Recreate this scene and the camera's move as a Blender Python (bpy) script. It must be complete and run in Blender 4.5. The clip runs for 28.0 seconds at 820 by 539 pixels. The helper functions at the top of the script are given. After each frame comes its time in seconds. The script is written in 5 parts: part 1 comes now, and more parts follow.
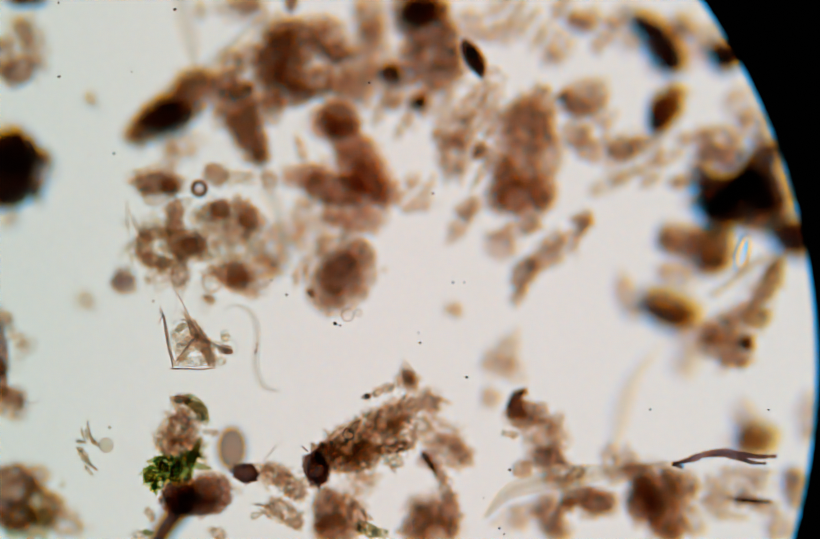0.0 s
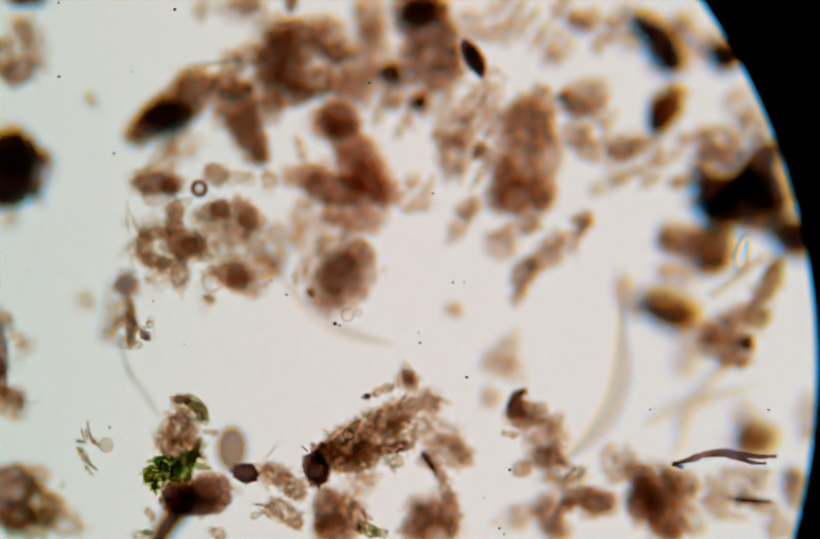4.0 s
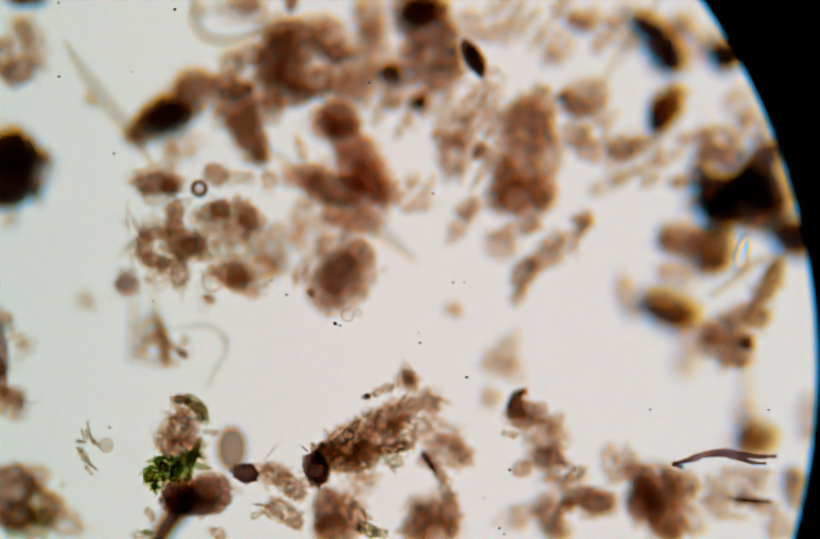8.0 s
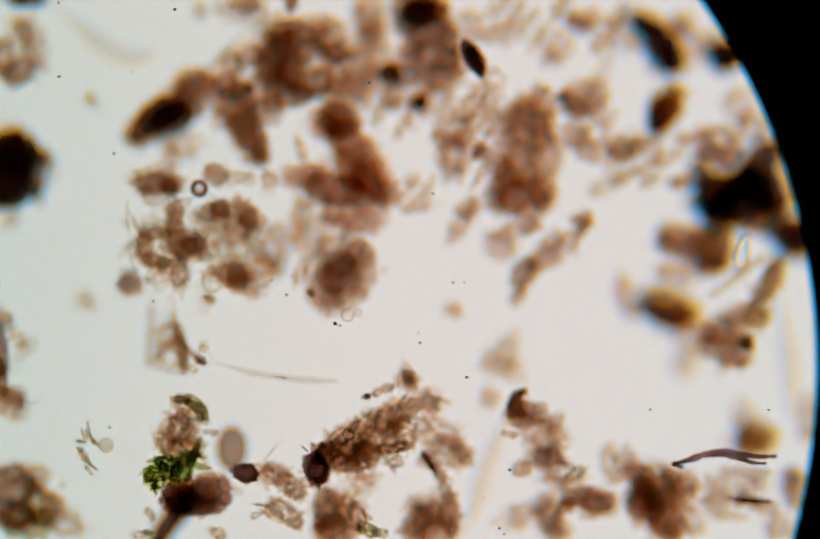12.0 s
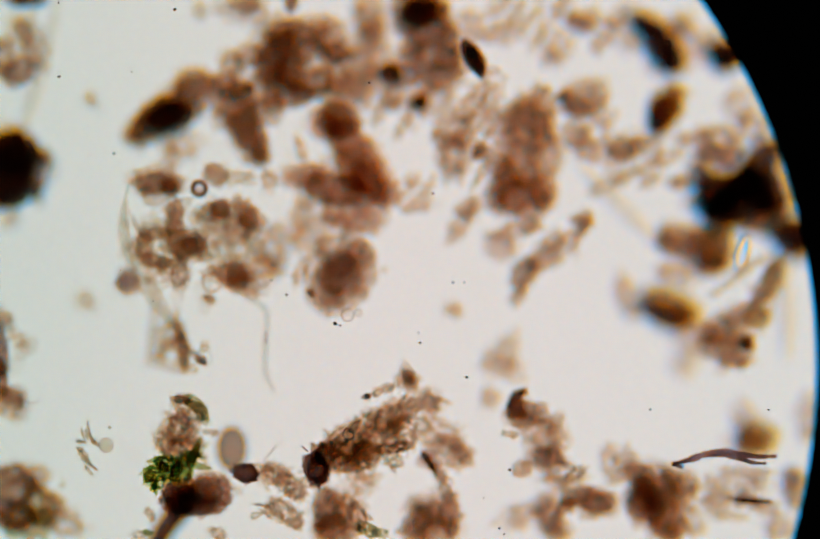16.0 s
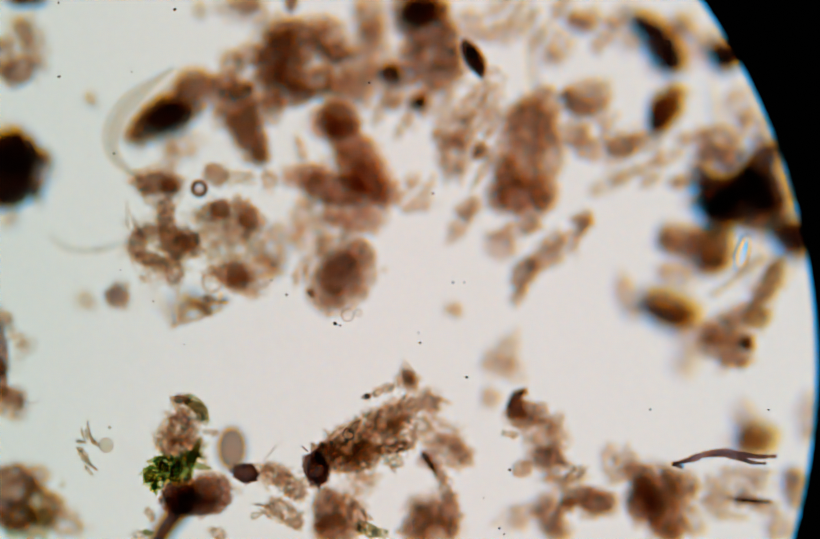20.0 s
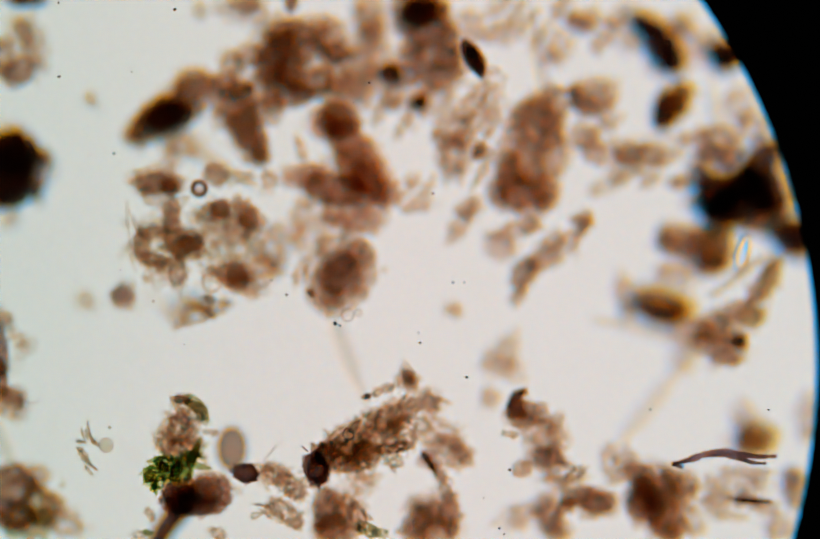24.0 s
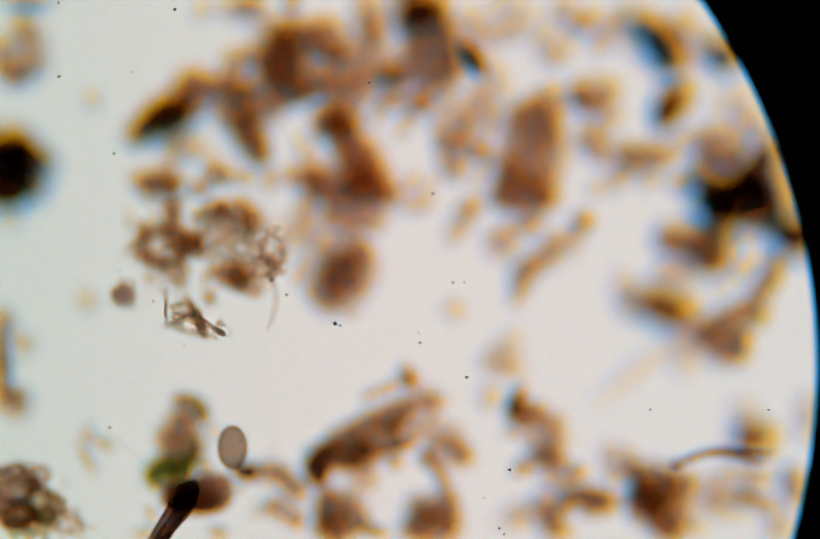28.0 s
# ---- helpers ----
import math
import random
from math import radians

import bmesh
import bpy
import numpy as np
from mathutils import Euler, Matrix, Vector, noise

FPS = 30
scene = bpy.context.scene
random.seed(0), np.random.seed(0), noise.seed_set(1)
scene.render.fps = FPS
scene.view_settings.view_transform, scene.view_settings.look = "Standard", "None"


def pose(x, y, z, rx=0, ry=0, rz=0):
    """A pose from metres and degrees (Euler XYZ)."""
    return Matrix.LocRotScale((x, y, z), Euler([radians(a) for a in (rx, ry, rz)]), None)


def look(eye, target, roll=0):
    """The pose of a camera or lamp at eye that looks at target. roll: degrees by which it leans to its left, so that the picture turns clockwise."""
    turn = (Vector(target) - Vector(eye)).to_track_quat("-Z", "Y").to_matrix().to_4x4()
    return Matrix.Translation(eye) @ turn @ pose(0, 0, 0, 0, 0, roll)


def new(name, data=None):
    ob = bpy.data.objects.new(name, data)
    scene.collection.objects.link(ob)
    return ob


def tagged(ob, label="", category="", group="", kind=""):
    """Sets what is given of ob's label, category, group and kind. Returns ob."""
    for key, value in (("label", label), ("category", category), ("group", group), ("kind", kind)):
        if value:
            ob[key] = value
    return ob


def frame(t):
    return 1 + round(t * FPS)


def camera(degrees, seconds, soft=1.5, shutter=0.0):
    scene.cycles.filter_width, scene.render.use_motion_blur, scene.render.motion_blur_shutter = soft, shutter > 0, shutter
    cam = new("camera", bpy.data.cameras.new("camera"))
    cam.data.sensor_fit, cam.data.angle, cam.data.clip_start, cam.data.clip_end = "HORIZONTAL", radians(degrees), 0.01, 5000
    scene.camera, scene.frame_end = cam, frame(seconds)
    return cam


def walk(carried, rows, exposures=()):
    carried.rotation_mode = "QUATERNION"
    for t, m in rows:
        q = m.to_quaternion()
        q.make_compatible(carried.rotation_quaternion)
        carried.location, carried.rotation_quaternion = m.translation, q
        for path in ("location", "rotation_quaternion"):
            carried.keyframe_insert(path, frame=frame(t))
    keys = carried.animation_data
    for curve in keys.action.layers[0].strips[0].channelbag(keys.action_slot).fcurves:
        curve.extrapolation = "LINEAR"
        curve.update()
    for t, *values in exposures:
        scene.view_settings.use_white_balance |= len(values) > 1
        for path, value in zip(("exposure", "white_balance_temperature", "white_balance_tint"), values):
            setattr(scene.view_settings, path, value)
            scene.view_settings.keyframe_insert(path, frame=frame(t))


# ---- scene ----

# A drop of pond sediment on a glass slide, seen through a microscope and enlarged a thousand times: lengths
# below are in micrometres, and one micrometre is a millimetre here (U); x runs right and y runs down from the upper-left corner of the field, z is the height
# above the first plane of focus.
U = 1e-3
FIELD_W, FIELD_H = 1568.0, 1030.0
EYE = 16000.0          # from the plane of focus to the objective
SLIDE_TOP = -170.0
LAMP_DOWN = 40000.0    # from the plane of focus to the condenser lamp


def place(x, y, z=0.0):
    k = (EYE - z) / EYE * U
    return Vector(((x - FIELD_W / 2) * k, (FIELD_H / 2 - y) * k, z * U))


def at_eye(z):
    return look((0, 0, (EYE + z) * U), (0, 0, 0))


# ---- camera: it stands still, and the focus is racked upwards near the end ----
FOCUS = [(0, 0), (25.4, 0), (25.6, 8), (25.8, 22), (26.0, 36), (26.2, 45), (26.6, 57), (27.0, 70), (27.5, 95), (28.0, 78)]
cam = camera(math.degrees(2 * math.atan(FIELD_W / 2 / EYE)), 28.0, soft=0.5)
cam.data.dof.use_dof = True
cam.data.dof.focus_distance = EYE * U
cam.data.dof.aperture_fstop = 0.057
walk(cam, [(t, at_eye(z)) for t, z in FOCUS])

# ---- world and light: a dim room, and the lamp under the stage ----
scene.cycles.transparent_max_bounces = 64
world = bpy.data.worlds.new("room")
world.use_nodes = True
world.node_tree.nodes["Background"].inputs[0].default_value = (0.9, 0.95, 1.0, 1)
world.node_tree.nodes["Background"].inputs[1].default_value = 0.012
scene.world = world
scene.view_settings.exposure = 0.0


# ---- materials ----
def nodes_of(name):
    m = bpy.data.materials.new(name)
    m.use_nodes = True
    nt = m.node_tree
    nt.nodes.clear()
    out = nt.nodes.new("ShaderNodeOutputMaterial")
    return m, nt, out


def tissue(name, thin, thick, body, cover=0.12, grain=9.0, vary=0.25, bend=0.0, island=False):
    """Translucent matter: what it lets through runs from thin to thick with its grain and stains."""
    m, nt, out = nodes_of(name)
    n, l = nt.nodes.new, nt.links.new
    co, info = n("ShaderNodeTexCoord"), n("ShaderNodeObjectInfo")
    shift = n("ShaderNodeVectorMath")
    shift.operation = "ADD"
    spread = n("ShaderNodeMath")
    spread.operation = "MULTIPLY"
    spread.inputs[1].default_value = 700 * U
    l(info.outputs["Random"], spread.inputs[0])
    l(co.outputs["Object"], shift.inputs[0])
    l(spread.outputs[0], shift.inputs[1])
    fine, broad = n("ShaderNodeTexNoise"), n("ShaderNodeTexNoise")
    for tex, size, detail in ((fine, grain, 5.0), (broad, grain * 4.5, 2.0)):
        tex.inputs["Scale"].default_value = 1 / (size * U)
        tex.inputs["Detail"].default_value = detail
        tex.inputs["Roughness"].default_value = 0.62
        l(shift.outputs[0], tex.inputs["Vector"])
    both = n("ShaderNodeMix")
    both.inputs["Factor"].default_value = 0.45
    l(fine.outputs["Fac"], both.inputs["A"])
    l(broad.outputs["Fac"], both.inputs["B"])
    ramp = n("ShaderNodeValToRGB")
    ramp.color_ramp.elements[0].position, ramp.color_ramp.elements[1].position = 0.41, 0.58
    ramp.color_ramp.elements[0].color, ramp.color_ramp.elements[1].color = (*thick, 1), (*thin, 1)
    if island:
        each, geo = n("ShaderNodeMix"), n("ShaderNodeNewGeometry")
        each.inputs["Factor"].default_value = 0.65
        l(both.outputs["Result"], each.inputs["A"])
        l(geo.outputs["Random Per Island"], each.inputs["B"])
        l(each.outputs["Result"], ramp.inputs["Fac"])
    else:
        l(both.outputs["Result"], ramp.inputs["Fac"])
    hue = n("ShaderNodeHueSaturation")
    span = n("ShaderNodeMapRange")
    span.inputs["To Min"].default_value, span.inputs["To Max"].default_value = 1 - vary, 1 + vary * 0.5
    l(info.outputs["Random"], span.inputs["Value"])
    l(span.outputs["Result"], hue.inputs["Saturation"])
    l(ramp.outputs["Color"], hue.inputs["Color"])
    clear, dull, mixed = n("ShaderNodeBsdfTransparent"), n("ShaderNodeBsdfDiffuse"), n("ShaderNodeMixShader")
    l(hue.outputs["Color"], clear.inputs["Color"])
    dull.inputs["Color"].default_value = (*body, 1)
    mixed.inputs["Fac"].default_value = cover
    l(dull.outputs[0], mixed.inputs[2])
    if bend:
        lens, both_ways = n("ShaderNodeBsdfRefraction"), n("ShaderNodeMixShader")
        lens.inputs["IOR"].default_value, lens.inputs["Roughness"].default_value = 1.12, 0.0
        l(hue.outputs["Color"], lens.inputs["Color"])
        both_ways.inputs["Fac"].default_value = bend
        l(clear.outputs[0], both_ways.inputs[1])
        l(lens.outputs[0], both_ways.inputs[2])
        l(both_ways.outputs[0], mixed.inputs[1])
    else:
        l(clear.outputs[0], mixed.inputs[1])
    l(mixed.outputs[0], out.inputs["Surface"])
    return m


def hyaline(name, colour, ior, straight=0.35):
    """Clear matter of nearly the water's own index: only its edges bend the light away."""
    m, nt, out = nodes_of(name)
    n, l = nt.nodes.new, nt.links.new
    bend, clear, mixed = n("ShaderNodeBsdfRefraction"), n("ShaderNodeBsdfTransparent"), n("ShaderNodeMixShader")
    bend.inputs["IOR"].default_value, bend.inputs["Roughness"].default_value = ior, 0.0
    bend.inputs["Color"].default_value = (*colour, 1)
    clear.inputs["Color"].default_value = (*colour, 1)
    mixed.inputs["Fac"].default_value = straight
    l(bend.outputs[0], mixed.inputs[1])
    l(clear.outputs[0], mixed.inputs[2])
    l(mixed.outputs[0], out.inputs["Surface"])
    return m


def opaque(name, colour, rough=0.8):
    m, nt, out = nodes_of(name)
    n, l = nt.nodes.new, nt.links.new
    tex, co, ramp, b = n("ShaderNodeTexNoise"), n("ShaderNodeTexCoord"), n("ShaderNodeValToRGB"), n("ShaderNodeBsdfPrincipled")
    tex.inputs["Scale"].default_value = 1 / (30 * U)
    l(co.outputs["Object"], tex.inputs["Vector"])
    l(tex.outputs["Fac"], ramp.inputs["Fac"])
    ramp.color_ramp.elements[0].color = (*[c * 0.6 for c in colour], 1)
    ramp.color_ramp.elements[1].color = (*[c * 1.4 for c in colour], 1)
    l(ramp.outputs["Color"], b.inputs["Base Color"])
    b.inputs["Roughness"].default_value = rough
    l(b.outputs[0], out.inputs["Surface"])
    return m


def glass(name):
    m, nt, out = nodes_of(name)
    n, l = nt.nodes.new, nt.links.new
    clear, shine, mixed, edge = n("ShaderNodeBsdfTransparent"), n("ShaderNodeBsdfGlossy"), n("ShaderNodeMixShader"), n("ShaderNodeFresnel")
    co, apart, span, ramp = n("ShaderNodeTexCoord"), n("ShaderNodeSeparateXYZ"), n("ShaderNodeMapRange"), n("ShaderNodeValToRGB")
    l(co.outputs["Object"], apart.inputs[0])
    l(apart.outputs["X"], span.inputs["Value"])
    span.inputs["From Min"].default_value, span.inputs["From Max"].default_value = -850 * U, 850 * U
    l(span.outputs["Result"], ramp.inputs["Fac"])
    # Uneven background light painted into the glass: darker and greener towards the left.
    light_tints = ((0.0, (0.859, 0.957, 0.925)), (0.25, (0.921, 0.978, 0.960)), (0.5, (0.966, 0.991, 0.982)), (1.0, (0.936, 1.0, 0.996)))
    while len(ramp.color_ramp.elements) < len(light_tints):
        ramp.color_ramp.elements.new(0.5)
    for e, (at, c) in zip(ramp.color_ramp.elements, light_tints):
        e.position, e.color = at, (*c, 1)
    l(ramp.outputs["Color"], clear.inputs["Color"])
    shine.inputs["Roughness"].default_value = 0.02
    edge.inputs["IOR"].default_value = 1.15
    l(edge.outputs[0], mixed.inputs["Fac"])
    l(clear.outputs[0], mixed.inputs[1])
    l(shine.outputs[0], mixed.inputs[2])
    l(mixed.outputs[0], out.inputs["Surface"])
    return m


def lamp_glow(name):
    """Zone colours stand in for the objective's colour fringes: bluish middle, orange rim."""
    m, nt, out = nodes_of(name)
    n, l = nt.nodes.new, nt.links.new
    co, length, span, ramp = n("ShaderNodeTexCoord"), n("ShaderNodeVectorMath"), n("ShaderNodeMapRange"), n("ShaderNodeValToRGB")
    length.operation = "LENGTH"
    l(co.outputs["Object"], length.inputs[0])
    l(length.outputs["Value"], span.inputs["Value"])
    span.inputs["From Max"].default_value = LAMP_R * U
    l(span.outputs["Result"], ramp.inputs["Fac"])
    while len(ramp.color_ramp.elements) < len(LAMP_RED):
        ramp.color_ramp.elements.new(0.5)
    for i, e in enumerate(ramp.color_ramp.elements):
        e.position = i / (len(LAMP_RED) - 1)
        e.color = [c * k for c, k in zip(LAMP_COLOUR, (LAMP_RED[i], 1.0, LAMP_BLUE[i]))] + [1]
    join = n("ShaderNodeMix")
    join.data_type, join.blend_type = "RGBA", "MULTIPLY"
    join.inputs["Factor"].default_value = 1.0
    apart, slope, tone = n("ShaderNodeSeparateXYZ"), n("ShaderNodeMapRange"), n("ShaderNodeCombineColor")
    l(co.outputs["Object"], apart.inputs[0])
    l(apart.outputs["X"], slope.inputs["Value"])
    slope.inputs["From Min"].default_value, slope.inputs["From Max"].default_value = -2500 * U, 3500 * U
    slope.inputs["To Min"].default_value, slope.inputs["To Max"].default_value = 0.98, 1.02
    l(slope.outputs["Result"], tone.inputs[0])
    tone.inputs[1].default_value = tone.inputs[2].default_value = 1.0
    l(ramp.outputs["Color"], join.inputs["A"])
    l(tone.outputs[0], join.inputs["B"])
    glow = n("ShaderNodeEmission")
    glow.inputs["Strength"].default_value = LAMP_STRENGTH
    l(join.outputs["Result"], glow.inputs["Color"])
    l(glow.outputs[0], out.inputs["Surface"])
    return m


LAMP_STRENGTH = 1.03
LAMP_R = 15000.0
LAMP_COLOUR = (0.758, 0.671, 0.664)
# how much red and blue each millimetre-wide zone of the condenser sends, from its middle to its rim
LAMP_RED = (0.0, 0.0, 0.0, 0.0, 0.0, 0.0, 0.52, 2.6, 2.6, 2.6, 1.19, 0.42, 0.63, 0.51, 1.0, 1.0)
LAMP_BLUE = (2.6, 2.6, 2.6, 2.6, 2.6, 1.21, 0.0, 0.0, 0.0, 0.0, 0.0, 0.6, 1.8, 1.59, 1.08, 1.0)
TONE = {
    "k": tissue("blackened_matter", (0.820, 0.740, 0.710), (0.670, 0.570, 0.550), (0.05, 0.035, 0.025), 0.10, 14),
    "d": tissue("dark_brown_matter", (0.974, 0.939, 0.913), (0.927, 0.862, 0.820), (0.16, 0.09, 0.05), 0.03, 12),
    "b": tissue("brown_matter", (0.987, 0.962, 0.942), (0.956, 0.905, 0.867), (0.28, 0.17, 0.09), 0.02, 10),
    "r": tissue("rusty_matter", (0.991, 0.967, 0.951), (0.975, 0.930, 0.902), (0.32, 0.14, 0.07), 0.02, 12),
    "p": tissue("pale_tan_matter", (0.992, 0.976, 0.960), (0.961, 0.916, 0.882), (0.45, 0.33, 0.22), 0.01, 9),
    "e": tissue("olive_matter", (0.980, 0.970, 0.935), (0.930, 0.905, 0.835), (0.2, 0.2, 0.06), 0.02, 9),
    "g": tissue("green_alga_matter", (0.950, 0.945, 0.850), (0.830, 0.830, 0.660), (0.08, 0.14, 0.02), 0.03, 9),
    "v": tissue("purplish_brown_matter", (0.941, 0.885, 0.860), (0.820, 0.733, 0.707), (0.15, 0.08, 0.07), 0.03, 12),
    "n": tissue("maroon_matter", (0.780, 0.700, 0.690), (0.640, 0.550, 0.550), (0.08, 0.03, 0.03), 0.04, 12),
    "h": tissue("clear_shreds", (0.989, 0.974, 0.955), (0.939, 0.909, 0.870), (0.5, 0.42, 0.35), 0.005, 6),
    "o": tissue("spore_content", (0.690, 0.575, 0.500), (0.620, 0.500, 0.430), (0.4, 0.3, 0.25), 0.02, 20),
    "c": tissue("charred_matter", (0.62, 0.48, 0.45), (0.36, 0.23, 0.21), (0.05, 0.02, 0.015), 0.08, 16),
    # Not matter of its own: paints the lens's orange fringe at grain edges.
    "a": tissue("orange_fringe_matter", (0.970, 0.930, 0.865), (0.925, 0.855, 0.745), (0.4, 0.2, 0.06), 0.02, 14),
    "m": tissue("membrane_film", (0.935, 0.905, 0.89), (0.86, 0.815, 0.795), (0.4, 0.3, 0.28), 0.01, 16),
    "f": tissue("violet_fibre", (0.66, 0.50, 0.50), (0.24, 0.15, 0.17), (0.05, 0.02, 0.03), 0.05, 10),
}
FLAKE = {
    "k": tissue("dark_flakes", (0.920, 0.838, 0.770), (0.650, 0.500, 0.430), (0.16, 0.09, 0.05), 0.03, 7, island=True, bend=0.10),
    "d": tissue("brown_flakes", (0.980, 0.944, 0.905), (0.851, 0.743, 0.655), (0.28, 0.17, 0.09), 0.02, 7, island=True, bend=0.12),
    "b": tissue("tan_flakes", (0.992, 0.981, 0.960), (0.892, 0.828, 0.755), (0.4, 0.3, 0.2), 0.01, 6, island=True, bend=0.14),
    "r": tissue("rusty_flakes", (0.991, 0.960, 0.930), (0.927, 0.823, 0.745), (0.32, 0.14, 0.07), 0.01, 7, island=True, bend=0.12),
    "p": tissue("pale_flakes", (0.995, 0.985, 0.972), (0.925, 0.880, 0.822), (0.45, 0.35, 0.25), 0.005, 6, island=True, bend=0.16),
    "e": tissue("olive_flakes", (0.982, 0.972, 0.935), (0.850, 0.825, 0.700), (0.2, 0.2, 0.06), 0.02, 6, island=True, bend=0.14),
    "g": tissue("green_flakes", (0.968, 0.965, 0.860), (0.710, 0.715, 0.470), (0.08, 0.14, 0.02), 0.02, 7, island=True, bend=0.12),
    "v": tissue("mauve_flakes", (0.977, 0.947, 0.928), (0.846, 0.773, 0.745), (0.25, 0.16, 0.14), 0.01, 7, island=True, bend=0.12),
    "h": tissue("clear_flakes", (0.99, 0.975, 0.955), (0.95, 0.92, 0.88), (0.5, 0.42, 0.35), 0.003, 5, island=True, bend=0.20),
}
SOFT = {
    "k": tissue("soft_dark_flakes", (0.940, 0.880, 0.840), (0.760, 0.650, 0.600), (0.16, 0.09, 0.05), 0.01, 16, island=True),
    "d": tissue("soft_brown_flakes", (0.987, 0.970, 0.954), (0.890, 0.826, 0.780), (0.28, 0.17, 0.09), 0.01, 16, island=True),
    "b": tissue("soft_tan_flakes", (0.993, 0.982, 0.971), (0.925, 0.878, 0.836), (0.4, 0.3, 0.2), 0.01, 16, island=True),
    "r": tissue("soft_rusty_flakes", (0.994, 0.980, 0.968), (0.940, 0.883, 0.846), (0.32, 0.14, 0.07), 0.01, 16, island=True),
    "h": tissue("soft_clear_flakes", (0.994, 0.985, 0.976), (0.978, 0.962, 0.948), (0.5, 0.42, 0.35), 0.003, 16, island=True),
    "p": tissue("soft_pale_flakes", (0.995, 0.988, 0.980), (0.948, 0.912, 0.880), (0.45, 0.35, 0.25), 0.005, 16, island=True),
}
NAME = {"k": "blackened", "d": "dark brown", "b": "brown", "r": "rusty brown", "p": "pale tan", "g": "green", "e": "olive", "v": "purplish brown", "h": "clear", "a": "amber", "m": "greyish", "n": "dark maroon", "f": "dark purplish", "c": "charred"}
CLEAR_WORM = hyaline("worm_cuticle", (0.952, 0.943, 0.933), 1.035, 0.84)
FILM = tissue("clear_film", (0.996, 0.993, 0.990), (0.984, 0.977, 0.971), (0.4, 0.3, 0.28), 0.005, 12)
TAN_WORM = hyaline("tan_worm_cuticle", (0.912, 0.872, 0.820), 1.03, 0.82)
PALE_WORM = hyaline("pale_worm_cuticle", (0.955, 0.930, 0.905), 1.03, 0.88)
CLEAR_SHARD = hyaline("clear_shard", (0.97, 0.95, 0.93), 1.10)
BLACK_METAL = opaque("blackened_metal", (0.004, 0.004, 0.004), 0.9)
SOOT = opaque("black_dust", (0.01, 0.009, 0.008), 0.9)
FAINT_SOOT = tissue("grey_dust", (0.75, 0.74, 0.72), (0.55, 0.53, 0.5), (0.1, 0.1, 0.1), 0.02, 2)
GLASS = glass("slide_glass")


# ---- building helpers ----
def mesh_of(name, verts, faces):
    me = bpy.data.meshes.new(name)
    me.from_pydata([tuple(v) for v in verts], [], [tuple(f) for f in faces])
    me.polygons.foreach_set("use_smooth", [True] * len(me.polygons))
    return me


def part(name, mesh, material, parent=None, where=None, label="", kind=""):
    """Links a mesh (or a bmesh) as one object under a thing or part."""
    if isinstance(mesh, bmesh.types.BMesh):
        bm, mesh = mesh, bpy.data.meshes.new(name)
        bm.to_mesh(mesh)
        bm.free()
    if material and not mesh.materials:
        mesh.materials.append(material)
    ob = new(name, mesh)
    if parent is not None:
        ob.parent = parent
    if where is not None:
        ob.matrix_basis = where
    return tagged(ob, label=label, kind=kind)


def ico(sub):
    bm = bmesh.new()
    bmesh.ops.create_icosphere(bm, subdivisions=sub, radius=1.0)
    bm.verts.ensure_lookup_table()
    out = (np.array([v.co[:] for v in bm.verts]), np.array([[v.index for v in f.verts] for f in bm.faces]))
    bm.free()
    return out


BALL = {k: ico(k) for k in (1, 2, 3, 4, 5)}
rng = np.random.default_rng(7)


def lumpy(radii, rough, sub=3, lumps=1.6):
    """An ellipsoid worn into an uneven lump; lumps sets how many bulges it has."""
    v, f = BALL[sub]
    off = Vector(rng.uniform(-50, 50, 3))
    gain = np.array([1 + rough * (noise.fractal(Vector(p) * lumps + off, 0.5, 2.1, 6)) for p in v])
    return v * gain[:, None] * np.array(radii) * U, f


def crumbs(radii, count, size, flat=0.5, stretch=1.0, spread=0.8):
    """Many small flakes that fill and roughen an uneven ellipsoid."""
    v, f = BALL[1]
    way = rng.normal(size=(count, 3))
    way /= np.linalg.norm(way, axis=1)[:, None]
    off = Vector(rng.uniform(-50, 50, 3))
    reach = np.array([1 + 0.55 * noise.noise(Vector((w[0], w[1], 0.4 * w[2])) * 2.2 + off) for w in way])
    mid = way * (rng.uniform(0.2, 1.0, count) ** 0.45 * reach * rng.uniform(0.85, 1.1, count))[:, None] * np.array(radii)
    verts, faces = [], []
    lead = rng.uniform(0, math.pi)
    for i in range(count):
        s = size * (0.35 + rng.gamma(1.6, 0.38)) * np.array((stretch * rng.uniform(0.85, 1.4), rng.uniform(0.6, 1.0), flat * rng.uniform(0.5, 1.2)))
        a = lead + rng.normal(0, spread)
        w = v * (1 + rng.uniform(-0.3, 0.3, (len(v), 1))) * s
        w = np.stack((w[:, 0] * math.cos(a) - w[:, 1] * math.sin(a), w[:, 0] * math.sin(a) + w[:, 1] * math.cos(a), w[:, 2]), 1)
        verts.append(w + mid[i])
        faces.append(f + i * len(v))
    return np.concatenate(verts) * U, np.concatenate(faces)


